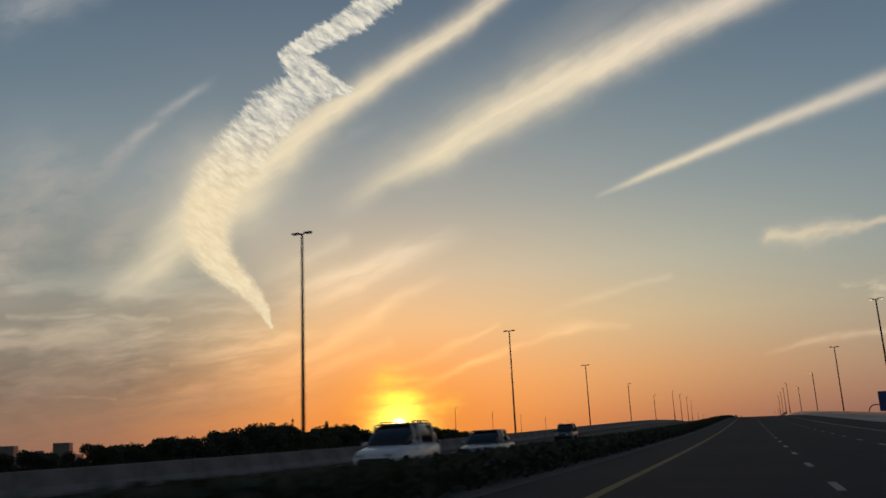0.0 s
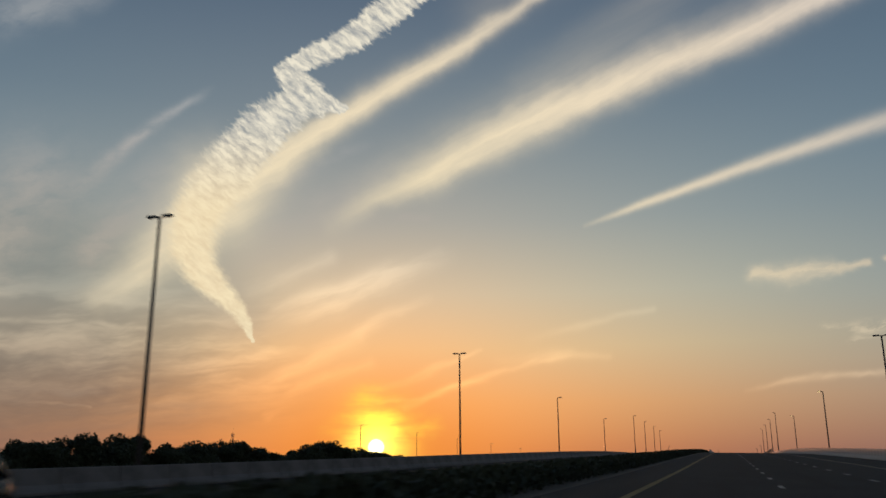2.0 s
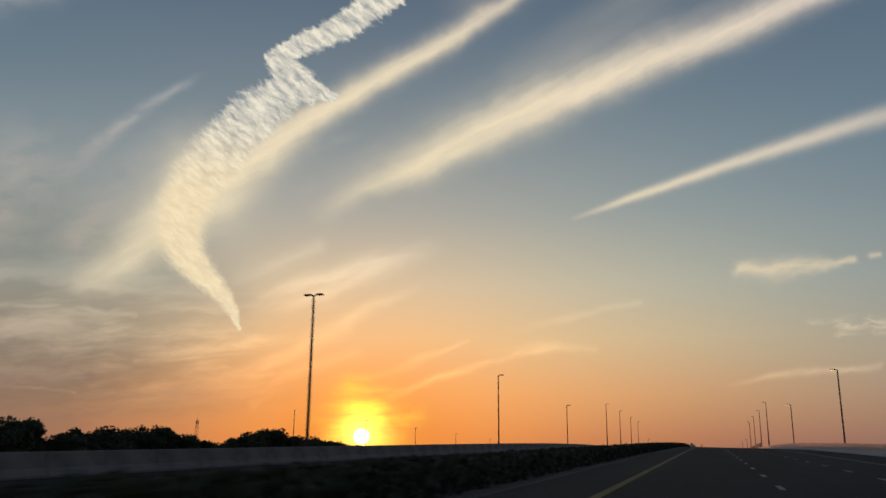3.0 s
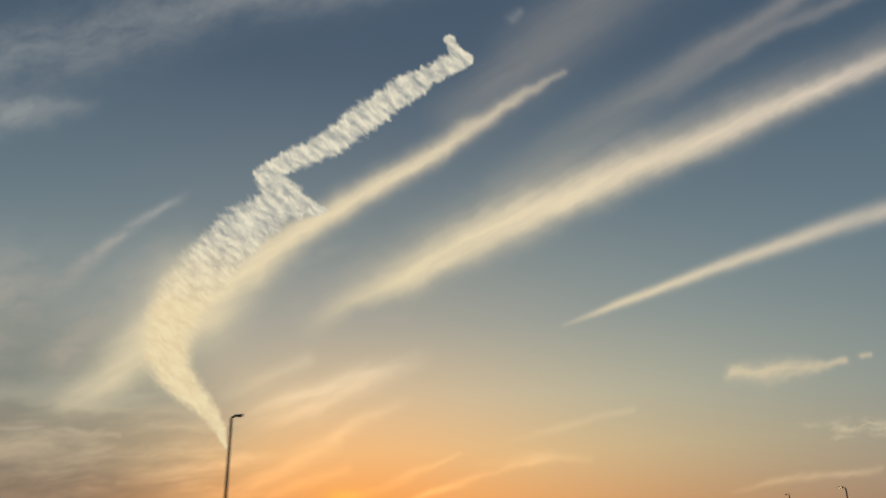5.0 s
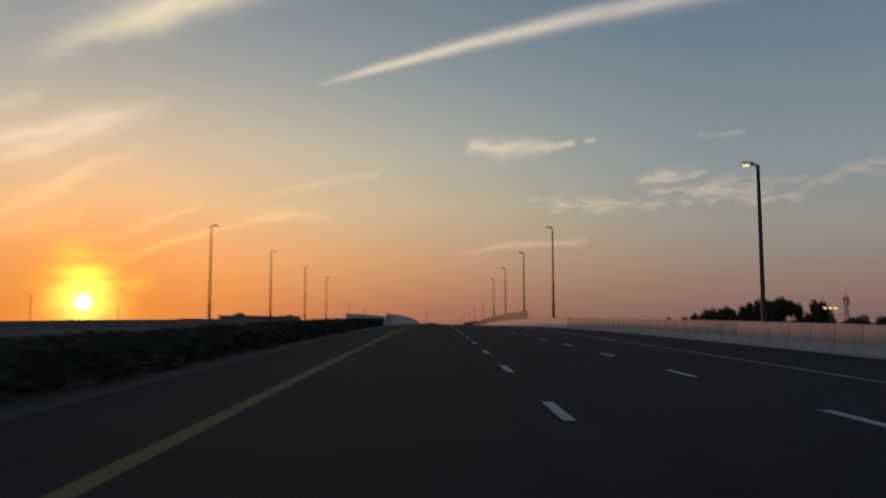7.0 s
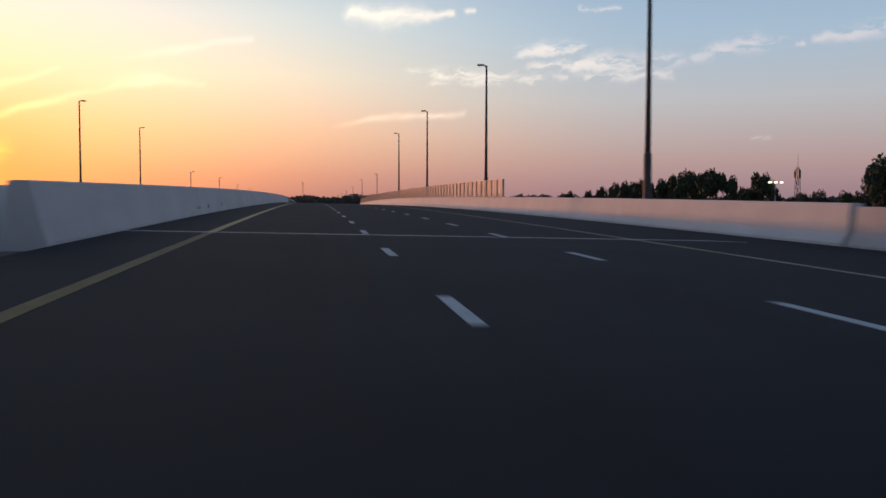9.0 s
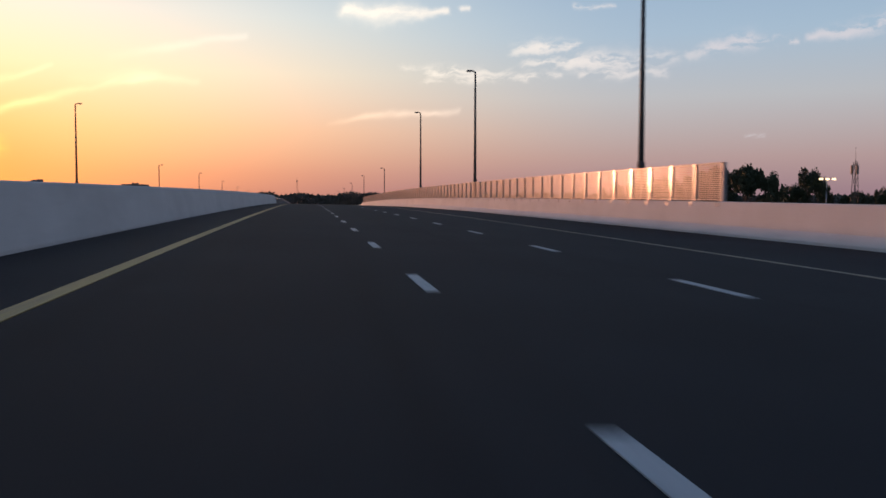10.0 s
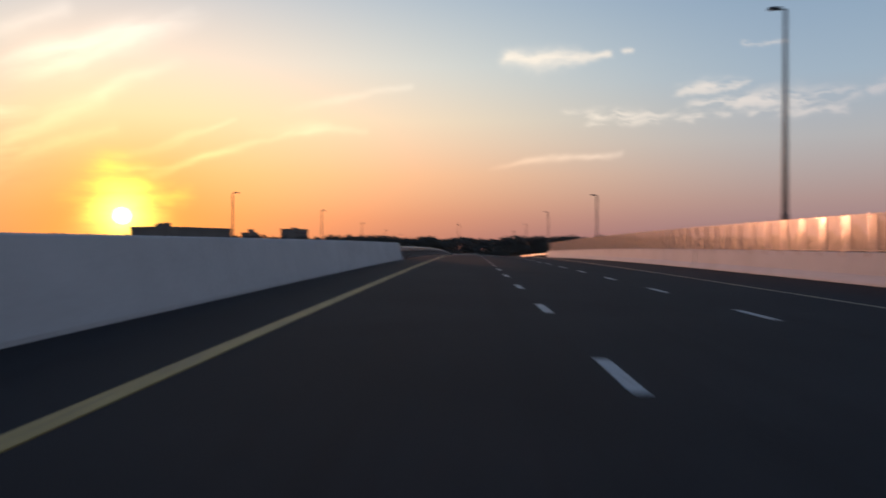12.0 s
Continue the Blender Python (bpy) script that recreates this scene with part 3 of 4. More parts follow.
# ---------- carriageways ----------
def build_road():
    road = part("road", sweep([(-3.75, 0.0), (8.9, 0.0), (12.6, 0.0), (12.6, -0.4), (-3.75, -0.4)], -140, 1400, 8.0, lift=False), ASPHALT)
    tagged(road, "dark grey asphalt carriageway of three lanes with worn markings", "road", kind="structure")
    far = part("opposite_road", sweep([(-23.6, 0.0), (-20.0, 0.0), (-6.6, 0.0), (-6.6, -0.4), (-23.6, -0.4)], -140, 1400, 8.0, lift=False), ASPHALT)
    tagged(far, "dark asphalt carriageway for oncoming traffic beyond the median", "road", kind="structure")
    median = part("median", sweep([(-6.6, -0.03), (-5.2, 0.03), (-3.75, -0.03), (-3.75, -0.4), (-6.6, -0.4)], -140, 279.8, 8.0, lift=False), SOIL)
    tagged(median, "narrow strip of dark bare soil between the carriageways", "median", kind="structure")
    for name, x, w, mat, y0, y1, label in (("edge_line", -2.03, 0.17, DIM_YELLOW, -60, 285.1, "solid yellow inner edge line, its colour darkened for the dim approach"), ("edge_line", -2.03, 0.17, YELLOW_PAINT, 285.5, 700, "solid yellow inner edge line"),
                                           ("edge_line", 7.08, 0.10, WORN_PAINT, -60, 285.1, "worn pale yellow outer edge line"), ("edge_line", 7.08, 0.10, WORN_PAINT, 285.5, 700, "worn pale yellow outer edge line"),
                                           ("opposite_edge_line", -8.0, 0.17, DIM_YELLOW, -60, 500, "solid yellow edge line"), ("opposite_edge_line", -17.4, 0.13, DIM_WHITE, -60, 500, "solid white edge line")):
        part(name, sweep([(x - w / 2, 0.006), (x + w / 2, 0.006), (x + w / 2, -0.01), (x - w / 2, -0.01)], y0, y1, 6.0, lift=False), mat, road if "opposite" not in name else far, label)
    # lane dashes, darkened in colour for the dim approach, full tone on the bridge
    meshes = []
    for mat in (DIM_WHITE, WHITE_PAINT):
        bm = bmesh.new()
        box(bm, -0.062, 0.062, -0.80, 0.80, -0.008, 0.006)
        meshes.append(mesh_of("lane_dash", bm, mat))
    for x, first in ((1.19, 229.5), (4.20, 229.2)):
        for k in range(-34, 60):
            y = first + 6.345 * k
            part("lane_dash", meshes[y > 215], None, road, at=pose(x, y, road_z(x, y), math.degrees(math.atan(grade(y))), 1.15, 0))
    for x in (-11.2, -14.3):
        for k in range(-30, 30):
            y = 152 + 6.35 * k
            part("lane_dash", meshes[0], None, far, at=pose(x, y, road_z(x, y), math.degrees(math.atan(grade(y))), -1.15, 0))
    # toothed joint at the bridge's start
    at_y = 285.3
    joint = thing("expansion_joint", pose(0, at_y, 0), "pale metal toothed expansion joint across the asphalt carriageway", "expansion joint", kind="structure")
    for sgn in (-1, 1):
        bm = bmesh.new()
        n = 150
        for i in range(n):
            a, b = -3.7 + 15.2 * i / n, -3.7 + 15.2 * (i + 1) / n
            m = (a + b) / 2
            za, zb, zm = road_z(a, at_y) + 0.008, road_z(b, at_y) + 0.008, road_z(m, at_y) + 0.008
            bm.faces.new([bm.verts.new(v) for v in ((a, sgn * 0.15, za), (b, sgn * 0.15, zb), (b, sgn * 0.05, zb), (m, sgn * -0.03, zm), (a, sgn * 0.05, za))])
        part("toothed_plate", bm, JOINT_METAL, joint)
    return road


build_road()

# ---------- barriers ----------
FACE = [(0.0, -0.05), (0.0, 0.09), (0.16, 0.34), (0.22, 0.90), (0.24, 0.92), (0.42, 0.92), (0.44, 0.90), (0.50, 0.34), (0.66, 0.09), (0.66, -0.05)]


def jersey(length, gap=0.022, mat=CONCRETE):
    """One length of concrete safety barrier, traffic face towards -x."""
    bm = bmesh.new()
    ends = []
    for y in (gap, length - gap):
        ends.append([bm.verts.new((x, y, z)) for x, z in FACE])
    n = len(FACE)
    for i in range(n):
        j = (i + 1) % n
        bm.faces.new((ends[0][i], ends[0][j], ends[1][j], ends[1][i]))
    bm.faces.new(ends[0])
    bm.faces.new(list(reversed(ends[1])))
    return mesh_of("barrier_segment", bm, mat)


def build_barriers():
    seg = jersey(1.65)
    right = thing("concrete_barrier", pose(0, 0, 0), "pale concrete safety barrier of short lengths along the road's shoulder", "barrier", kind="structure")
    y = 284.4 - 1.65 * 213
    while y < 283.5:
        part("barrier_segment", seg, None, right, at=pose(11.6, y, road_z(11.6, y), math.degrees(math.atan(grade(y + 0.8))), 0, 0))
        y += 1.65
    far = thing("concrete_barrier", pose(0, 0, 0), "grey concrete safety barrier, darkened as in shade, along the far side of the opposite carriageway", "barrier", kind="structure")
    long_seg = jersey(3.3, 0.022, SHADED_CONCRETE)
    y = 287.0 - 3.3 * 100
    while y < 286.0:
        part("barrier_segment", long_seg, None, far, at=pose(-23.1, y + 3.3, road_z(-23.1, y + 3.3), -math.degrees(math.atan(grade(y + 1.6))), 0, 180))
        y += 3.3
    # bridge parapets
    for name, label, spans in (
            ("parapet_right", "pale painted concrete bridge parapet beside the shoulder", ((284.6, 400.75), (400.95, 484.0))),):
        for y0, y1 in spans:
            w = part(name, sweep([(11.6, -0.3), (11.6, 0.10), (11.74, 0.32), (11.8, 0.97), (11.82, 0.99), (12.10, 0.99), (12.12, 0.97), (12.12, -0.3)], y0, y1, 5.0), PARAPET)
            tagged(w, label, "parapet", kind="structure")
    w = part("parapet_median", sweep([(-3.75, -0.3), (-3.75, 0.05), (-3.97, 0.94), (-3.99, 0.96), (-4.24, 0.96), (-4.26, 0.94), (-4.4, 0.05), (-4.4, -0.3)], 280.3, 405.5, 5.0), PARAPET)
    tagged(w, "pale grey concrete bridge parapet with rubber scuffs along the median", "parapet", kind="structure")
    w = part("parapet_opposite", sweep([(-6.75, -0.3), (-6.75, 0.10), (-6.55, 0.32), (-6.50, 1.02), (-6.48, 1.04), (-6.24, 1.04), (-6.22, 1.02), (-6.10, 0.1), (-6.10, -0.3)], 269.2, 405.5, 5.0), PARAPET)
    tagged(w, "pale grey concrete parapet of the opposite bridge deck", "parapet", kind="structure")
    w = part("parapet_far", sweep([(-23.1, -0.3), (-23.1, 0.1), (-23.25, 0.32), (-23.3, 0.99), (-23.32, 1.01), (-23.6, 1.01), (-23.62, 0.99), (-23.62, -0.3)], 286.5, 440.0, 5.0), SHADED_CONCRETE)
    tagged(w, "pale concrete parapet, darkened as in shade, on the outer side of the opposite deck", "parapet", kind="structure")
    # scuffs low on the median parapet
    rng = random.Random(4)
    for y, n in ((296.8, 5), (299.6, 4), (304.2, 3)):
        for k in range(n):
            bm = bmesh.new()
            length, tall = rng.uniform(0.3, 0.8), rng.uniform(0.02, 0.045)
            yy, zz = y + rng.uniform(-0.5, 0.5), 0.27 + rng.uniform(-0.06, 0.07)
            pts = [(0, 0), (length * 0.3, tall), (length * 0.8, tall * 0.8), (length, tall * 0.2), (length * 0.6, -tall * 0.5)]
            bm.faces.new([bm.verts.new((-3.745 - 0.2472 * (zz + dz - 0.05), yy + dy, road_z(-3.75, yy) + zz + dz)) for dy, dz in pts])
            part("tyre_scuff", bm, TYRE_MARK, bpy.data.objects["parapet_median"])


build_barriers()


def guard_rail(x, y0, y1, facing, label):
    rail = thing("guard_rail", pose(0, 0, 0), label, "guard rail", kind="structure")
    s = facing
    wave = [(0.0, 0.46), (s * 0.03, 0.50), (s * 0.08, 0.52), (s * 0.08, 0.57), (s * 0.02, 0.60), (s * 0.02, 0.63), (s * 0.08, 0.66), (s * 0.08, 0.71), (s * 0.03, 0.74), (0.0, 0.77), (-s * 0.01, 0.77), (-s * 0.01, 0.46)]
    part("beam", sweep([(x + a, b) for a, b in wave], y0, y1, 6.0), RAIL_STEEL, rail)
    bm = bmesh.new()
    box(bm, -0.06, 0.06, -0.05, 0.05, -0.2, 0.76)
    post = mesh_of("post", bm, RAIL_STEEL)
    y = y0 + 0.5
    while y < y1:
        part("post", post, None, rail, at=pose(x - s * 0.08, y, road_z(x, y)))
        y += 4.0


guard_rail(-3.95, 406.0, 560, 1, "grey corrugated steel guard rail on posts beside the median")
guard_rail(12.2, 484.6, 620, -1, "grey corrugated steel guard rail on posts beyond the bridge")


# ---------- louvred screen on the right parapet ----------
def build_screen():
    screen = thing("louvred_screen", pose(0, 0, 0), "pale metal louvred screen standing on the bridge parapet", "screen", kind="structure")
    step, x = 1.76, 11.96
    bm = bmesh.new()
    box(bm, -0.06, 0.06, -0.055, 0.055, 0, 1.15, 0.008)
    box(bm, -0.11, 0.11, -0.1, 0.1, 0, 0.02)
    post = mesh_of("post", bm, SCREEN_POST)
    bm = bmesh.new()
    box(bm, -0.178, -0.154, -0.06, 0.06, -0.15, -0.012, 0.004)
    bracket = mesh_of("bracket", bm, SCREEN_POST)
    bm = bmesh.new()
    box(bm, 0.026, 0.05, step / 2 - 0.018, step / 2 + 0.018, 0.08, 1.085)
    mullion = mesh_of("mullion", bm, SCREEN)
    bm = bmesh.new()
    box(bm, -0.035, 0.035, 0.057, step - 0.057, 1.085, 1.14)
    box(bm, -0.035, 0.035, 0.057, step - 0.057, 0.03, 0.08)
    frame_mesh = mesh_of("panel_frame", bm, SCREEN)
    count = 17

    def add_slat(b, i):
        z = 0.125 + (1.045 - 0.125) * i / (count - 1)
        box(b, -0.009, 0.009, 0.058, step - 0.058, z - 0.019, z + 0.019)

    slats = []
    for i in range(count):
        bm = bmesh.new()
        add_slat(bm, i)
        slats.append(mesh_of("slat", bm, SCREEN))
    bm = bmesh.new()
    for i in range(count):
        add_slat(bm, i)
    joined = mesh_of("slats", bm, SCREEN)
    n = int((483.5 - 320.2) / step)
    for k in range(n):
        y = 320.2 + step * k
        m = pose(x, y, road_z(11.6, y) + 0.992, math.degrees(math.atan(grade(y + step / 2))), 0, 0)
        column = part("post", post, None, screen, at=m)
        part("bracket", bracket, None, column)
        panel = part("panel_frame", frame_mesh, None, screen, at=m)
        part("mullion", mullion, None, panel)
        if k < 23:
            for s in slats:
                part("slat", s, None, panel)
        else:
            tagged(part("slats", joined, None, panel), kind="stuff")
    y = 320.2 + step * n
    part("post", post, None, screen, at=pose(x, y, road_z(11.6, y) + 0.992))


build_screen()


# ---------- street lamps ----------
def lamp_post(tall, arms, lit, label, group):
    """Tapered steel column; arms: 1 for one head on a short bracket over the road, 2 for a pair."""
    post = thing("street_lamp", pose(0, 0, 0), label, "street lamp", group)
    bm = bmesh.new()
    rod(bm, (0, 0, 0), (0, 0, tall - 0.06), 0.125, 0.065, 12)
    part("column", bm, STEEL, post, smooth=True)
    bm = bmesh.new()
    rod(bm, (0, 0, 0.02), (0, 0, 1.9), 0.155, 0.145, 12)
    rod(bm, (0, 0, 1.9), (0, 0, 2.0), 0.145, 0.12, 12)
    part("base_sleeve", bm, STEEL, post)
    bm = bmesh.new()
    box(bm, -0.24, 0.24, -0.24, 0.24, -0.02, 0.03, 0.008)
    for sx in (-1, 1):
        for sy in (-1, 1):
            rod(bm, (sx * 0.18, sy * 0.18, 0.03), (sx * 0.18, sy * 0.18, 0.10), 0.02, 0.02, 6)
    part("base_plate", bm, STEEL, post)
    for sgn in ((-1,) if arms == 1 else (-1, 1)):
        bm = bmesh.new()
        rod(bm, (0, 0, tall - 0.10), (sgn * 0.2, 0, tall - 0.02), 0.055, 0.045, 8)
        arm = part("arm", bm, STEEL, post)
        bm = bmesh.new()
        box(bm, -0.27, 0.27, -0.15, 0.15, -0.05, 0.05)
        for v in bm.verts:
            if v.co.z > 0:
                v.co.x *= 0.8
                v.co.y *= 0.6
            if v.co.x * sgn > 0:
                v.co.y *= 0.8
        bmesh.ops.bevel(bm, geom=list(bm.edges), offset=0.02, segments=2, affect="EDGES")
        head = part("lamp_head", bm, LAMP_HEAD, post, at=pose(sgn * 0.42, 0, tall + 0.0))
        bm = bmesh.new()
        bmesh.ops.create_uvsphere(bm, u_segments=12, v_segments=6, radius=1.0, matrix=Matrix.Translation((sgn * 0.06, 0, -0.055)) @ Matrix.Diagonal((0.17, 0.11, 0.05, 1)))
        part("lens", bm, LAMP_GLOW if lit else LAMP_GLASS, head, "glowing amber lens" if lit else "clear unlit lens", smooth=True)
    return post


def build_lamps():
    tall2 = lamp_post(14.6, 2, False, "tall dark steel street lamp with two heads beside the highway", "twin street lamps")
    tall2_glint = lamp_post(14.6, 2, True, "tall dark steel street lamp with an amber sun glint put on its two heads", "twin street lamps")
    tall1 = lamp_post(14.2, 1, False, "tall dark steel street lamp with a single head below the embankment", "single street lamps")
    tall1_glow = lamp_post(14.2, 1, True, "tall dark steel street lamp with an amber glow put on its one head", "single street lamps")
    deck = lamp_post(9.9, 1, False, "dark steel street lamp with a single head on the bridge parapet", "bridge street lamps")

    def put(ob, x, y, top, tall, left):
        copy_thing(ob, pose(x, y, top - tall, 0, 0, 180 if left else 0))

    for x, y, top in ((-23.75, -3, 15.2), (-23.75, 43.8, 15.3), (-23.75, 90.7, 15.05), (-23.9, 138, 15.15)):
        put(tall2, x, y, top, 14.6, True)
    for x, y, top in ((-23.9, 188.8, 15.3), (-23.85, 240, 15.35)):
        put(tall1, x, y, top, 14.2, True)
    for x, y, top in ((13.1, 138.7, 15.05),):
        put(tall2, x, y, top, 14.6, False)
    # amber glow on the lenses of these right-hand lamps imitates sun glints
    put(tall2_glint, 13.1, 92.0, 15.0, 14.6, False)
    put(tall2, 13.1, 45.0, 15.0, 14.6, False)
    put(tall1_glow, 12.75, 185, 14.65, 14.2, False)
    put(tall1_glow, 12.75, 241.2, 15.1, 14.2, False)
    for x, y, top in ((-23.3, 295.7, 19.6), (-23.35, 328.2, 20.1), (-23.0, 357.6, 20.2), (-23.42, 389.9, 20.45)):
        put(deck, x, y, top, 9.9, True)
    for x, y, top in ((12.28, 297.4, 19.64), (12.28, 327.2, 19.75), (12.28, 359.0, 20.0), (12.28, 389.7, 20.2)):
        put(deck, x, y, top, 9.9, False)
    for k, (top) in enumerate((16.5, 17.0, 16.5, 16.0, 15.6, 15.4)):
        put(tall1, -23.8, 441.8 + 52 * k, top, 14.2, True)
        put(tall1, 13.2, 444.4 + 54 * k, top - 0.1, 14.2, False)
    for y in (267, 310, 352, 398, 450):
        put(tall1_glow if y == 267 else tall1, -90, y, 17.0, 14.2, True)
    for ob in (tall2, tall2_glint, tall1, tall1_glow, deck):
        for o in (*ob.children_recursive, ob):
            bpy.data.objects.remove(o)


build_lamps()


# ---------- trees ----------
def tree_meshes(seed, tall, wide, leaves, leaf=1.0, flat=False, foliage=LEAF):
    """Trunk with limbs, and a ragged crown of leaf clumps round them."""
    rng = random.Random(seed)
    wood = bmesh.new()
    fork = tall * rng.uniform(0.22, 0.32)
    rod(wood, (0, 0, -0.6), (0, 0, fork), tall * 0.028, tall * 0.02, 8)
    lobes = []
    for k in range(rng.randint(9, 12)):
        a = rng.uniform(0, 2 * math.pi)
        r = wide * rng.uniform(0.15, 0.62)
        h = tall * (rng.uniform(0.62, 0.84) if flat else rng.uniform(0.34, 0.86))
        tip = (r * math.cos(a), r * math.sin(a), h)
        mid = (tip[0] * 0.45, tip[1] * 0.45, fork + (h - fork) * 0.55)
        rod(wood, (0, 0, fork - 0.2), mid, tall * 0.014, tall * 0.009, 6)
        rod(wood, mid, tip, tall * 0.009, tall * 0.003, 5)
        lobes.append((Vector(tip), tall * rng.uniform(0.11, 0.2)))
    lobes.append((Vector((0, 0, tall * 0.82)), tall * 0.17))
    verts, faces = [], []
    for i in range(leaves):
        c, r = lobes[rng.randrange(len(lobes))]
        d = Vector((rng.gauss(0, 1), rng.gauss(0, 1), rng.gauss(0, 0.75))).normalized()
        p = c + d * r * rng.uniform(0.35, 1.08) ** 0.7
        if p.z < tall * 0.08:
            continue
        s = tall * rng.uniform(0.018, 0.042) * leaf
        q = Euler((rng.uniform(0, 6.3), rng.uniform(0, 6.3), rng.uniform(0, 6.3))).to_matrix()
        b = len(verts)
        for v in ((-1, -0.45, 0), (0.1, -0.7, 0.3), (1.1, 0.1, 0), (0.2, 0.75, 0.25), (-0.8, 0.4, -0.1)):
            verts.append(tuple(p + q @ (Vector(v) * s)))
        faces.append((b, b + 1, b + 2, b + 3, b + 4))
    crown = bpy.data.meshes.new("crown")
    crown.from_pydata(verts, [], faces)
    crown.materials.append(foliage)
    return mesh_of("trunk", wood, BARK), crown


VARIANTS = [tree_meshes(11 + i, 14.0, w, 5200, 0.68) for i, w in enumerate((10.0, 12.0, 8.0, 13.0, 9.0))]
FAR_VARIANTS = [tree_meshes(31 + i, 14.0, w, 1100, 1.1, False, HAZY_LEAF) for i, w in enumerate((10.0, 12.0, 8.0, 13.0, 9.0))]
UMBRELLAS = [tree_meshes(51 + i, 14.0, w, 6000, 0.68, True) for i, w in enumerate((12.0, 11.0, 13.0))]


def tree(x, y, top, variant, turn, label, width=1.0, group="trees", kinds=VARIANTS):
    z = ground_height(x, y)
    ob = thing("tree", pose(x, y, z, 0, 0, turn), label, "tree", group)
    k = (top - z) / 14.0
    ob.scale = (k * width, k * width, k)
    trunk, crown = kinds[variant % len(kinds)]
    part("trunk", trunk, None, ob)
    part("crown", crown, None, ob)


def build_trees():
    rng = random.Random(7)
    left = "dark dense broad-leaved tree in the roadside tree belt at dusk"
    crest = ((60, 6.5), (140, 6.5), (165, 8.2), (178, 9.4), (186, 10.6), (194, 9.6), (203, 11.4), (210, 10.4), (216, 10.8), (220, 13.0), (225, 11.8), (229, 10.4), (232, 12.4), (235, 14.6), (240, 14.0), (245, 11.0), (250, 9.6), (255, 10.6), (259, 13.0), (268, 13.6), (276, 12.6),
             (283, 15.0), (289, 14.8), (294, 10.8), (300, 12.0), (305, 9.8), (306, 0.0), (316, 0.0), (318, 10.5), (324, 13.6), (333, 16.0), (343, 15.4), (351, 16.6), (356, 13.2), (366, 13.2), (380, 15.4), (392, 13.0), (420, 13.6))
    y, k = 60.0, 0
    while y < 420:
        top = float(np.interp(y, [c[0] for c in crest], [c[1] for c in crest]))
        if top > 5:
            tree(-137 + rng.uniform(-3, 3), y, top + rng.uniform(-0.5, 0.5), k, rng.uniform(0, 360), left, rng.uniform(0.95, 1.2), "tree belt")
        y += rng.uniform(3.6, 5.4)
        k += 1
    for i in range(40):
        y = 400 + i * 11 + rng.uniform(-5, 5)
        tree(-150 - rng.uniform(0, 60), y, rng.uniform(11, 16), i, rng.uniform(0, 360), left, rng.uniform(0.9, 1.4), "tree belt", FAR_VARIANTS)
    right = "dark spreading tree standing beyond the roadside barrier at dusk"
    # flat-topped and round crowns: x, y, top, half-width, kind
    for i, (x, y, top, half, kinds) in enumerate(((141, 723, 18.4, 4.2, VARIANTS), (143, 702, 18.6, 4.0, VARIANTS), (141, 672, 20.3, 4.8, VARIANTS), (141, 655, 21.7, 5.4, VARIANTS), (141, 632, 21.3, 6.0, UMBRELLAS),
                                                  (140, 616, 21.4, 6.0, UMBRELLAS), (141, 600, 21.4, 6.4, UMBRELLAS), (141, 572, 23.6, 8.4, UMBRELLAS), (140, 553, 23.2, 9.2, UMBRELLAS), (142, 541, 20.8, 6.0, VARIANTS),
                                                  (143, 530, 16.7, 8.0, VARIANTS), (141, 518, 20.8, 6.6, VARIANTS), (146, 506, 14.4, 7.0, VARIANTS), (141, 489, 15.1, 3.6, VARIANTS), (141, 478, 14.4, 5.2, VARIANTS), (142, 470, 13.8, 5.0, VARIANTS),
                                                  (150, 585, 15.5, 9.0, VARIANTS), (152, 560, 15.0, 9.0, VARIANTS), (150, 645, 16.5, 9.0, VARIANTS), (150, 690, 15.5, 8.0, VARIANTS), (155, 620, 15.8, 9.0, VARIANTS), (155, 790, 16, 9.0, VARIANTS), (160, 860, 16, 9.0, VARIANTS),
                                                  (141, 463, 23.5, 9.5, VARIANTS), (141, 446, 23.5, 9.5, UMBRELLAS), (148, 428, 22, 8.0, VARIANTS), (145, 410, 21, 8.0, VARIANTS), (150, 392, 22, 8.0, VARIANTS))):
        native = 9.5 * (top - ground_height(x, y)) / 14.0
        tree(x, y, top, i + 2, rng.uniform(0, 360), right, half / native, "trees right of the road", kinds)
    # belt ahead, where the road comes down
    for i in range(190):
        a = radians(-34 + 62 * i / 189 + rng.uniform(-0.4, 0.4))
        d = rng.uniform(520, 820)
        x, y = d * math.sin(a), 356 + d * math.cos(a)
        if -34 < x < 24:
            continue
        tree(x, y, 10.2 + 0.0150 * d + rng.uniform(-2.5, 1.5), i, rng.uniform(0, 360), "distant dark tree on the flat horizon", rng.uniform(0.8, 1.3), "distant trees", FAR_VARIANTS)


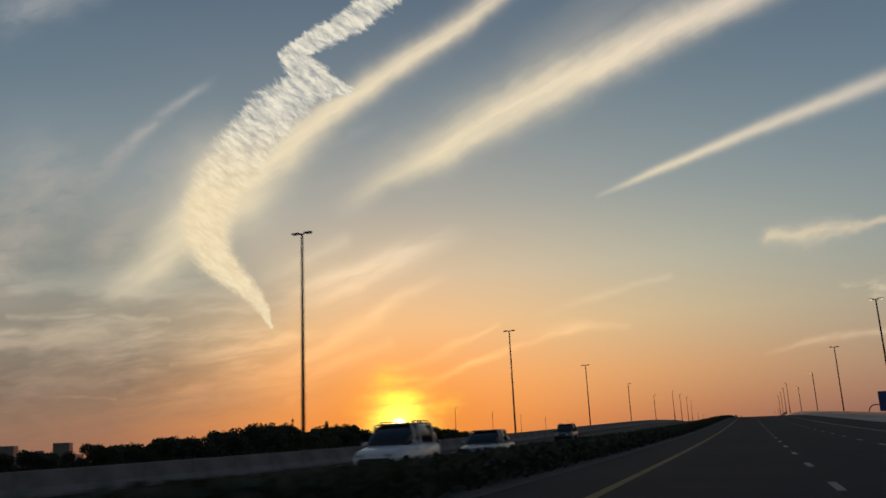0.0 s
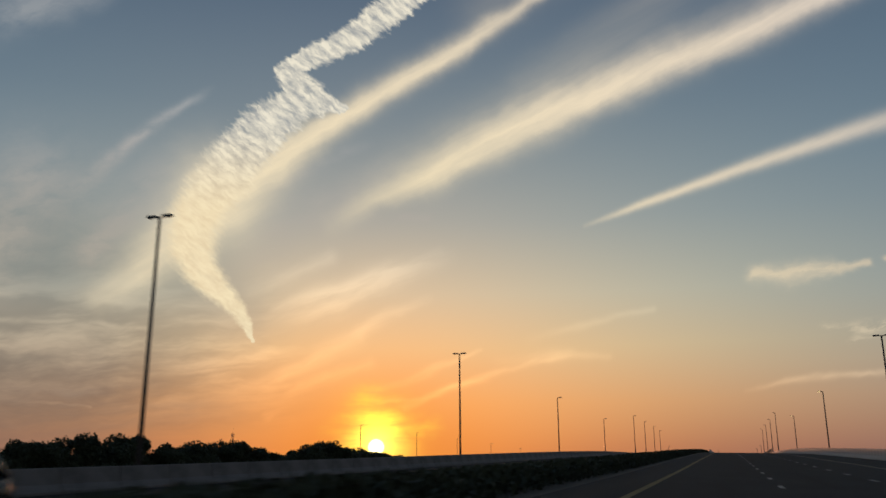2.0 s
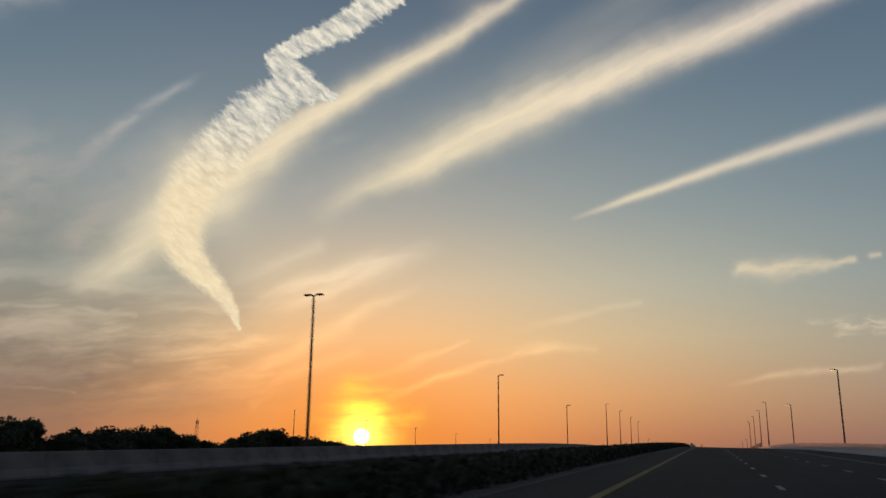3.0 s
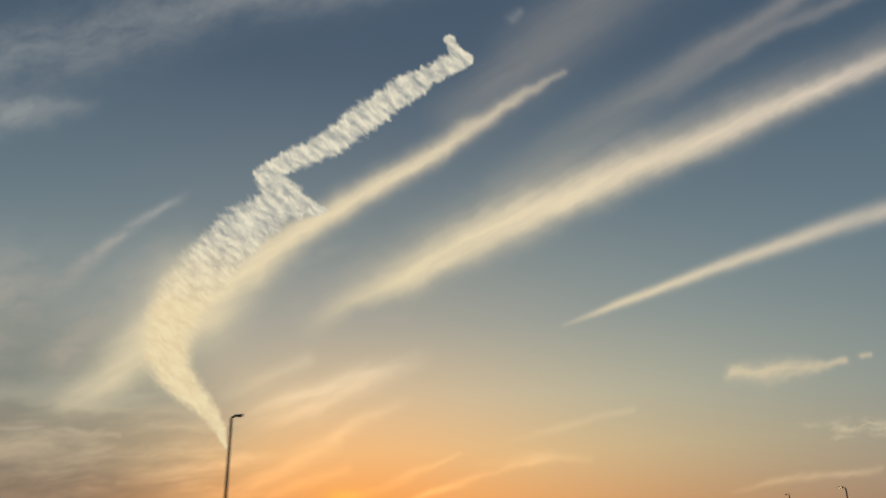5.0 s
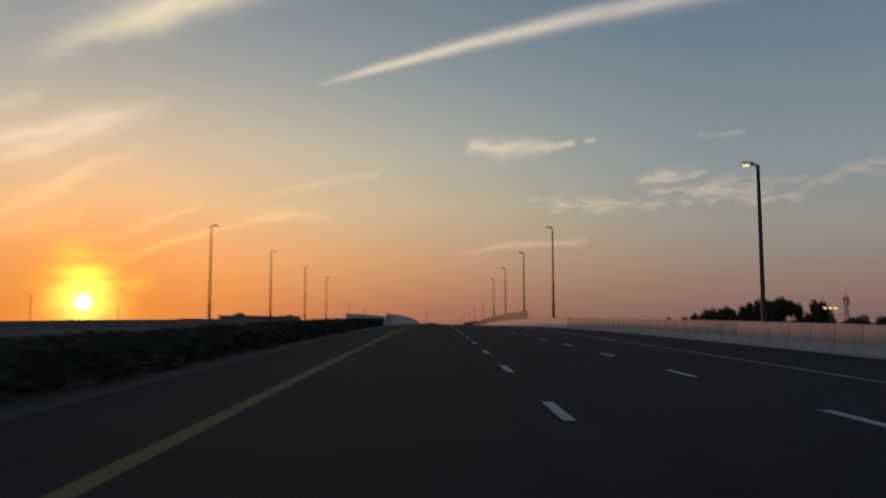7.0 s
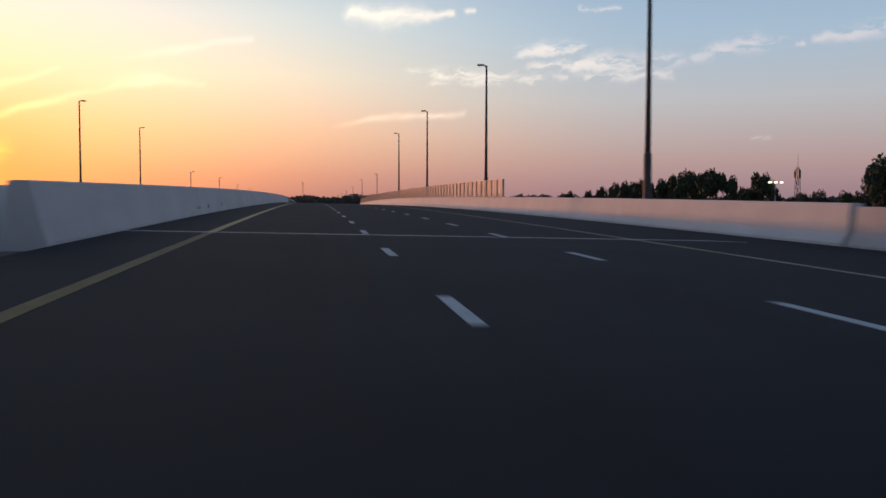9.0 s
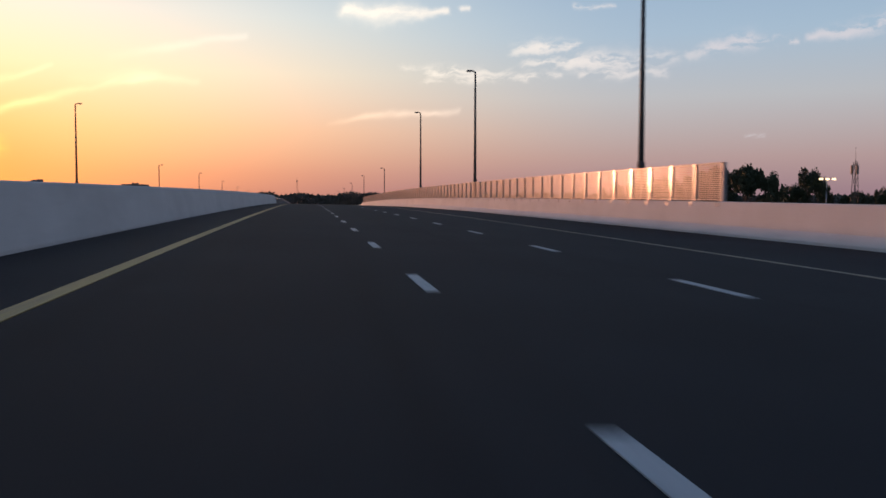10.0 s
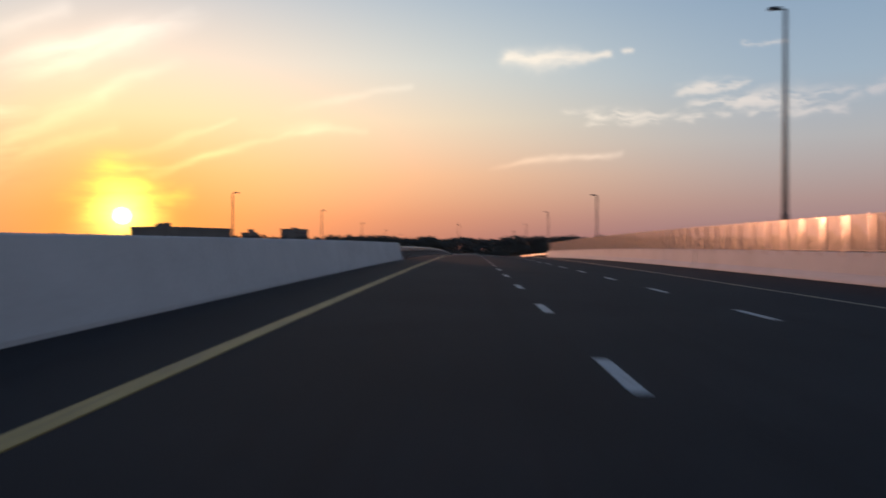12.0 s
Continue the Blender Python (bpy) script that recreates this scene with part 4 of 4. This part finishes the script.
def cone_shrub(x, y, top, wide, seed, label):
    """Clipped conical shrub: a short stem and a dense pointed crown of leaves."""
    rng = random.Random(seed)
    z = ground_height(x, y)
    tall = top - z
    ob = thing("shrub", pose(x, y, z), label, "shrub", "conical shrubs")
    bm = bmesh.new()
    rod(bm, (0, 0, -0.2), (0, 0, tall * 0.6), 0.06, 0.025, 7)
    part("stem", bm, BARK, ob)
    verts, faces = [], []
    for i in range(2600):
        h = rng.uniform(0, 1) ** 1.4
        r = wide / 2 * (1 - h) * rng.uniform(0.55, 1.04) + 0.03
        a = rng.uniform(0, 2 * math.pi)
        p = Vector((r * math.cos(a), r * math.sin(a), 0.15 + (tall - 0.15) * h))
        s = rng.uniform(0.03, 0.07)
        q = Euler((rng.uniform(0, 6.3), rng.uniform(0, 6.3), rng.uniform(0, 6.3))).to_matrix()
        b = len(verts)
        for v in ((-1, -0.45, 0), (0.3, -0.7, 0.2), (1.1, 0.3, 0), (-0.2, 0.7, 0)):
            verts.append(tuple(p + q @ (Vector(v) * s)))
        faces.append((b, b + 1, b + 2, b + 3))
    me = bpy.data.meshes.new("crown")
    me.from_pydata(verts, [], faces)
    me.materials.append(LEAF)
    part("crown", me, None, ob)


cone_shrub(-24.9, 48.9, 4.4, 1.7, 5, "dark clipped conical shrub behind the concrete barrier")
cone_shrub(-25.0, 47.2, 3.5, 1.6, 6, "low dark conical shrub behind the concrete barrier")


def build_far_woods():
    """Continuous low wood along the horizon."""
    rng = random.Random(12)
    verts, faces = [], []
    for i in range(60000):
        a = radians(rng.uniform(-48, 60))
        d = rng.uniform(1350, 1520)
        x, y = d * math.sin(a), 330 + d * math.cos(a)
        top = 25.0 + 5.0 * noise.noise((a * 60, 0.0, 7.0)) + 3.0 * noise.noise((a * 260, 4.0, 7.0))
        p = Vector((x, y, ground_height(x, y) + top * rng.uniform(0, 1) ** 0.8))
        s = rng.uniform(1.2, 3.0)
        q = Euler((rng.uniform(0, 6.3), rng.uniform(0, 6.3), rng.uniform(0, 6.3))).to_matrix()
        b = len(verts)
        for v in ((-1, -0.45, 0), (0.1, -0.7, 0.3), (1.1, 0.1, 0), (0.2, 0.75, 0.25), (-0.8, 0.4, -0.1)):
            verts.append(tuple(p + q @ (Vector(v) * s)))
        faces.append((b, b + 1, b + 2, b + 3, b + 4))
    me = bpy.data.meshes.new("far_woods")
    me.from_pydata(verts, [], faces)
    me.materials.append(HAZY_LEAF)
    tagged(new("far_woods", me), "low dark woodland along the flat horizon", "woods", kind="stuff")


build_trees()
build_far_woods()


# ---------- low hedge in the median ----------
def build_hedge():
    rng = random.Random(3)
    verts, faces = [], []
    for i in range(110000):
        y = rng.uniform(-60, 279)
        x = -5.2 + rng.uniform(-0.85, 0.85)
        h = 0.60 + 0.07 * noise.noise((0.0, y * 0.35, 1.0))
        z = road_z(-5.2, y) + h * rng.uniform(0.0, 1.0) ** 0.8
        s = rng.uniform(0.04, 0.10)
        q = Euler((rng.uniform(0, 6.3), rng.uniform(0, 6.3), rng.uniform(0, 6.3))).to_matrix()
        b = len(verts)
        for v in ((-1, -0.45, 0), (0.3, -0.7, 0.2), (1.1, 0.3, 0), (-0.2, 0.7, 0)):
            verts.append(tuple(Vector((x, y, z)) + q @ (Vector(v) * s)))
        faces.append((b, b + 1, b + 2, b + 3))
    me = bpy.data.meshes.new("hedge")
    me.from_pydata(verts, [], faces)
    me.materials.append(HEDGE)
    tagged(new("hedge", me), "low dark clipped shrubs growing along the median strip", "hedge", kind="stuff")


build_hedge()


# ---------- vehicles on the opposite carriageway ----------
def loft(rows):
    """Closed skin over cross-sections of equal length."""
    bm = bmesh.new()
    rings = [[bm.verts.new(p) for p in r] for r in rows]
    n = len(rings[0])
    for a, b in zip(rings, rings[1:]):
        for i in range(n):
            bm.faces.new((a[i], a[(i + 1) % n], b[(i + 1) % n], b[i]))
    bm.faces.new(rings[0])
    bm.faces.new(list(reversed(rings[-1])))
    return bm


def section(y, half, z0, z1, tuck=0.12):
    """Car section across x at y: rounded sides, from the sill z0 to z1."""
    m = (z1 - z0)
    return [(-half + 0.05, y, z0), (-half, y, z0 + 0.3 * m), (-half + 0.02, y, z0 + 0.7 * m), (-half + tuck, y, z1 - 0.02), (-half + tuck + 0.1, y, z1),
            (half - tuck - 0.1, y, z1), (half - tuck, y, z1 - 0.02), (half - 0.02, y, z0 + 0.7 * m), (half, y, z0 + 0.3 * m), (half - 0.05, y, z0)]


def vehicle(name, m, label, paint, length, width, tall, bonnet, boot, rails=False, lit=True):
    """Car, front towards +y, standing on z = 0."""
    car = thing(name, m @ Matrix.Scale(1 / PLAN, 4), label, "car", "cars on the opposite carriageway")
    h, half = length / 2, width / 2
    belt = tall * 0.58
    nose = h - bonnet
    tail = -h + boot
    body = part("body", loft([section(-h, half - 0.12, 0.42, belt * 0.8), section(-h + 0.12, half - 0.03, 0.28, belt * 0.97), section(tail, half, 0.25, belt), section(0, half, 0.24, belt + 0.02),
                              section(nose, half, 0.25, belt), section(h - 0.35, half - 0.05, 0.26, belt * 0.86), section(h - 0.06, half - 0.14, 0.32, belt * 0.74), section(h, half - 0.22, 0.42, belt * 0.6)]), paint, car, smooth=True)
    cab = part("cabin", loft([section(tail + 0.05 if boot > 0.3 else -h + 0.16, half - 0.08, belt - 0.05, belt + 0.06), section(-h + boot * 1.2 + 0.45, half - 0.16, belt - 0.05, tall - 0.03, 0.06), section(-0.1, half - 0.15, belt - 0.05, tall, 0.06),
                              section(nose - 0.85, half - 0.18, belt - 0.05, tall - 0.06, 0.06), section(nose + 0.02, half - 0.1, belt - 0.05, belt + 0.04)]), GLASS_DARK, car, "dark tinted glass", smooth=True)
    bm = bmesh.new()
    box(bm, -half + 0.24, half - 0.24, -h + boot * 1.2 + 0.4, nose - 0.82, tall - 0.02, tall + 0.035, 0.015)
    part("roof", bm, paint, car)
    for sx in (-1, 1):
        for y in (-h + boot * 1.2 + 0.5, -0.15, nose - 0.75):
            bm = bmesh.new()
            rod(bm, (sx * (half - 0.07), y - 0.03, belt - 0.02), (sx * (half - 0.21), y, tall), 0.045, 0.045, 6)
            part("pillar", bm, paint, car)
        if rails:
            bm = bmesh.new()
            rod(bm, (sx * (half - 0.3), -h + boot + 0.6, tall + 0.10), (sx * (half - 0.3), nose - 1.1, tall + 0.10), 0.02, 0.02, 6)
            for y in (-h + boot + 0.65, 0, nose - 1.15):
                rod(bm, (sx * (half - 0.3), y, tall), (sx * (half - 0.3), y, tall + 0.10), 0.02, 0.02, 6)
            part("roof_rail", bm, BLACK_PLASTIC, car)
        for y in (-h + 0.85, h - 0.9):
            bm = bmesh.new()
            r = 0.36 if tall > 1.6 else 0.31
            rod(bm, (sx * (half - 0.22), y, r), (sx * (half + 0.01), y, r), r, r, 20)
            wheel = part("wheel", bm, RUBBER, car)
            bm = bmesh.new()
            rod(bm, (sx * (half - 0.05), y, r), (sx * (half + 0.018), y, r), r * 0.62, r * 0.58, 14)
            part("rim", bm, CHROME, wheel)
        bm = bmesh.new()
        box(bm, sx * (half - 0.42) - 0.17, sx * (half - 0.42) + 0.17, h - 0.16, h - 0.02, belt * 0.6, belt * 0.74, 0.02)
        part("headlight", bm, HEAD_LIT if lit else CHROME, car, "shining headlight" if lit else "clear headlight")
        bm = bmesh.new()
        box(bm, sx * (half - 0.3) - 0.14, sx * (half - 0.3) + 0.14, -h - 0.01, -h + 0.1, belt * 0.62, belt * 0.8, 0.02)
        part("tail_light", bm, TAIL, car, "red tail light")
        bm = bmesh.new()
        box(bm, sx * (half + 0.08) - 0.09, sx * (half + 0.08) + 0.09, nose - 0.45, nose - 0.3, belt + 0.02, belt + 0.16, 0.02)
        part("mirror", bm, paint, car)
        for y in (0.25, -0.75):
            bm = bmesh.new()
            box(bm, sx * (half - 0.01) - 0.02, sx * (half - 0.01) + 0.02, y, y + 0.18, belt * 0.82, belt * 0.85)
            part("door_handle", bm, CHROME, car)
    bm = bmesh.new()
    box(bm, -half + 0.35, half - 0.35, h - 0.05, h + 0.02, 0.42, belt * 0.6, 0.02)
    part("grille", bm, BLACK_PLASTIC, car)
    return car


def on_road(x, y, turn=180):
    return pose(x, y, road_z(x, y), (-1 if turn else 1) * math.degrees(math.atan(grade(y))), 0, turn)


vehicle("car", on_road(-10.9, 26.7), "white off-road wagon with roof rails and dark tinted windows", CAR_WHITE, 4.9, 1.95, 1.88, 1.25, 0.2, True, False)
vehicle("car", on_road(-10.3, 34.9), "silver saloon car following a white wagon on the opposite carriageway", CAR_SILVER, 4.7, 1.82, 1.45, 1.2, 0.75, False, False)
vehicle("car", on_road(-14.5, 72.0), "dark boxy off-road car with roof rails on the opposite carriageway", CAR_DARK, 4.2, 1.8, 1.68, 1.1, 0.2, True, False)
vehicle("car", on_road(-10.6, 620), "distant saloon car with lit headlights on the opposite carriageway", CAR_SILVER, 4.6, 1.82, 1.45, 1.2, 0.75, False)
vehicle("car", on_road(-14.4, 660), "distant dark car with lit headlights on the opposite carriageway", CAR_DARK, 4.6, 1.85, 1.6, 1.1, 0.4, False)


# ---------- roadside sign ----------
def build_sign():
    y, x = 108.0, 13.4
    z = road_z(12.6, y) - 0.4
    sign = thing("road_sign", pose(x, y, z), "blue road sign panel on a bent dark steel tube", "road sign")
    bm = bmesh.new()
    rod(bm, (-0.55, 0, -0.3), (-0.55, 0, 1.35), 0.06, 0.06, 10)
    last = Vector((-0.55, 0, 1.35))
    for k in range(1, 7):
        a = math.pi - k * math.pi / 12
        p = Vector((0.1 + 0.65 * math.cos(a), 0, 1.35 + 0.65 * math.sin(a)))
        rod(bm, last, p, 0.06, 0.06, 10)
        last = p
    rod(bm, last, (1.0, 0, 2.0), 0.06, 0.06, 10)
    part("bent_tube", bm, STEEL, sign)
    bm = bmesh.new()
    rod(bm, (1.6, 0.06, -0.3), (1.6, 0.06, 3.4), 0.07, 0.07, 10)
    part("post", bm, STEEL, sign)
    bm = bmesh.new()
    box(bm, 0.55, 2.65, -0.05, -0.01, 1.25, 3.45, 0.008)
    part("panel", bm, SIGN_BLUE, sign, "blue sheet metal panel")


build_sign()


# ---------- lattice mast, light mast and buildings ----------
def lattice_mast(x, y, tall, wide, label):
    mast = thing("lattice_mast", pose(x, y, ground_height(x, y)), label, "mast")
    levels = int(tall / (wide * 1.6))
    corners = ((-1, -1), (1, -1), (1, 1), (-1, 1))

    def at(k, c):
        w = wide / 2 * (1 - 0.65 * k / levels)
        return (c[0] * w, c[1] * w, tall * k / levels)

    for c in corners:
        bm = bmesh.new()
        rod(bm, at(0, c), at(levels, c), 0.10, 0.07, 6)
        part("leg", bm, STEEL, mast)
    for k in range(levels):
        bm = bmesh.new()
        for i in range(4):
            a, b = corners[i], corners[(i + 1) % 4]
            rod(bm, at(k, a), at(k + 1, b), 0.05, 0.05, 5)
            rod(bm, at(k + 1, a), at(k + 1, b), 0.05, 0.05, 5)
        part("bracing", bm, STEEL, mast)
    for k, a in enumerate((0.3, 2.4, 4.5)):
        bm = bmesh.new()
        px, py = 0.9 * math.cos(a), 0.9 * math.sin(a)
        box(bm, px - 0.2, px + 0.2, py - 0.2, py + 0.2, tall - 3.2, tall - 0.8, 0.04)
        part("antenna", bm, LAMP_HEAD, mast)
    bm = bmesh.new()
    rod(bm, (0, 0, tall), (0, 0, tall + 4), 0.06, 0.03, 6)
    part("spike", bm, STEEL, mast)


def light_mast(x, y, top):
    z = ground_height(x, y)
    mast = thing("light_mast", pose(x, y, z), "pale steel light mast with three glowing amber floodlights", "light mast")
    tall = top - z
    bm = bmesh.new()
    rod(bm, (0, 0, -0.3), (0, 0, tall), 0.26, 0.16, 12)
    part("pole", bm, RAIL_STEEL, mast, smooth=True)
    bm = bmesh.new()
    box(bm, -2.2, 2.2, -0.1, 0.1, tall - 0.12, tall + 0.12, 0.02)
    arm = part("crossarm", bm, STEEL, mast)
    for dx in (-1.9, 0.0, 1.9):
        bm = bmesh.new()
        box(bm, dx - 0.5, dx + 0.5, -0.5, -0.12, tall - 0.3, tall + 0.2, 0.05)
        part("floodlight", bm, LAMP_GLOW, arm, "glowing amber floodlight")


lattice_mast(-378, 674, 40, 3.6, "thin dark lattice radio mast rising behind the tree belt")
lattice_mast(141, 500, 21.8, 2.0, "slim dark lattice tower standing among the trees")
light_mast(141, 512.3, 17.4)
lattice_mast(-14, 1500, 42, 3.0, "far thin lattice mast on the hazy horizon")


def building(x, y, w, d, top, turn, storeys, label, stepped=False):
    """Plain block with a parapet, storeys of windows, a door and roof plant."""
    z = ground_height(x, y)
    tall = top - z
    house = thing("building", pose(x, y, z, 0, 0, turn), label, "building", "far buildings")
    bm = bmesh.new()
    box(bm, -w / 2, w / 2, -d / 2, d / 2, -0.5, tall - 0.7, 0.05)
    part("wall", bm, PLASTER, house)
    bm = bmesh.new()
    for a in (-1, 1):
        box(bm, -w / 2 - 0.1, w / 2 + 0.1, a * d / 2 - 0.15, a * d / 2 + 0.15, tall - 0.69, tall)
        box(bm, a * w / 2 - 0.15, a * w / 2 + 0.15, -d / 2 + 0.16, d / 2 - 0.16, tall - 0.69, tall)
    part("parapet", bm, PLASTER, house)
    bm = bmesh.new()
    box(bm, -w / 2 + 0.2, w / 2 - 0.2, -d / 2 + 0.2, d / 2 - 0.2, tall - 0.69, tall - 0.5)
    part("roof", bm, ROOFING, house)
    level = (tall - 1.0) / storeys
    bm = bmesh.new()
    box(bm, -0.7, 0.7, -0.06, 0.06, -0.8, 0.8)
    pane = mesh_of("window", bm, GLASS_DARK)
    bm = bmesh.new()
    box(bm, -0.85, 0.85, -0.1, 0.1, -0.12, 0.0)
    sill = mesh_of("sill", bm, PLASTER)
    count = max(2, int(w / 4))
    for s in range(storeys):
        for i in range(count):
            px = -w / 2 + w * (i + 0.5) / count
            win = part("window", pane, None, house, at=pose(px, -d / 2 - 0.02, level * (s + 0.55)))
            part("sill", sill, None, win, at=pose(0, -0.05, -0.8))
    bm = bmesh.new()
    box(bm, -0.7, 0.7, -d / 2 - 0.05, -d / 2 + 0.05, 0, 2.2)
    part("door", bm, ROOFING, house)
    rng = random.Random(int(x * 7 + y))
    for k in range(3):
        bm = bmesh.new()
        px = rng.uniform(-w / 2 + 2, w / 2 - 2)
        box(bm, px - 0.8, px + 0.8, -0.8, 0.8, tall - 0.5, tall + rng.uniform(0.5, 1.4), 0.05)
        part("roof_unit", bm, ROOFING, house)
    if stepped:
        bm = bmesh.new()
        box(bm, w / 2 - 6, w / 2 - 2, -2, 2, tall - 0.5, tall + 3.0, 0.05)
        part("stair_tower", bm, PLASTER, house)


building(-160, 299, 22, 12, 11.4, 60, 3, "flat-roofed dark low building among the tree belt")
building(-170, 178, 14, 10, 6.6, 30, 2, "small dark block with a stair tower near the tree belt", True)
building(-178, 172, 8, 8, 6.3, 30, 2, "small dark flat-roofed house near the tree belt", True)
building(-90, 622, 30, 14, 17.2, 68, 3, "long flat-roofed grey hall below the highway bridge")
building(-150, 1085, 24, 14, 27.0, 76, 5, "grey flat-roofed block on the far horizon")
building(-190, 1090, 12, 10, 24.0, 76, 4, "small grey house on the far horizon", True)
building(-260, 640, 34, 14, 16.0, 60, 3, "long low grey hall behind the roadside trees")
building(128, 600, 14, 10, 12.0, -60, 2, "pale low building half hidden by dark trees")


# ---------- from the plan's units to metres ----------
for ob in list(scene.objects):
    if ob.parent is None and ob.type in ("MESH", "EMPTY"):
        ob.matrix_basis = Matrix.Scale(PLAN, 4) @ ob.matrix_basis
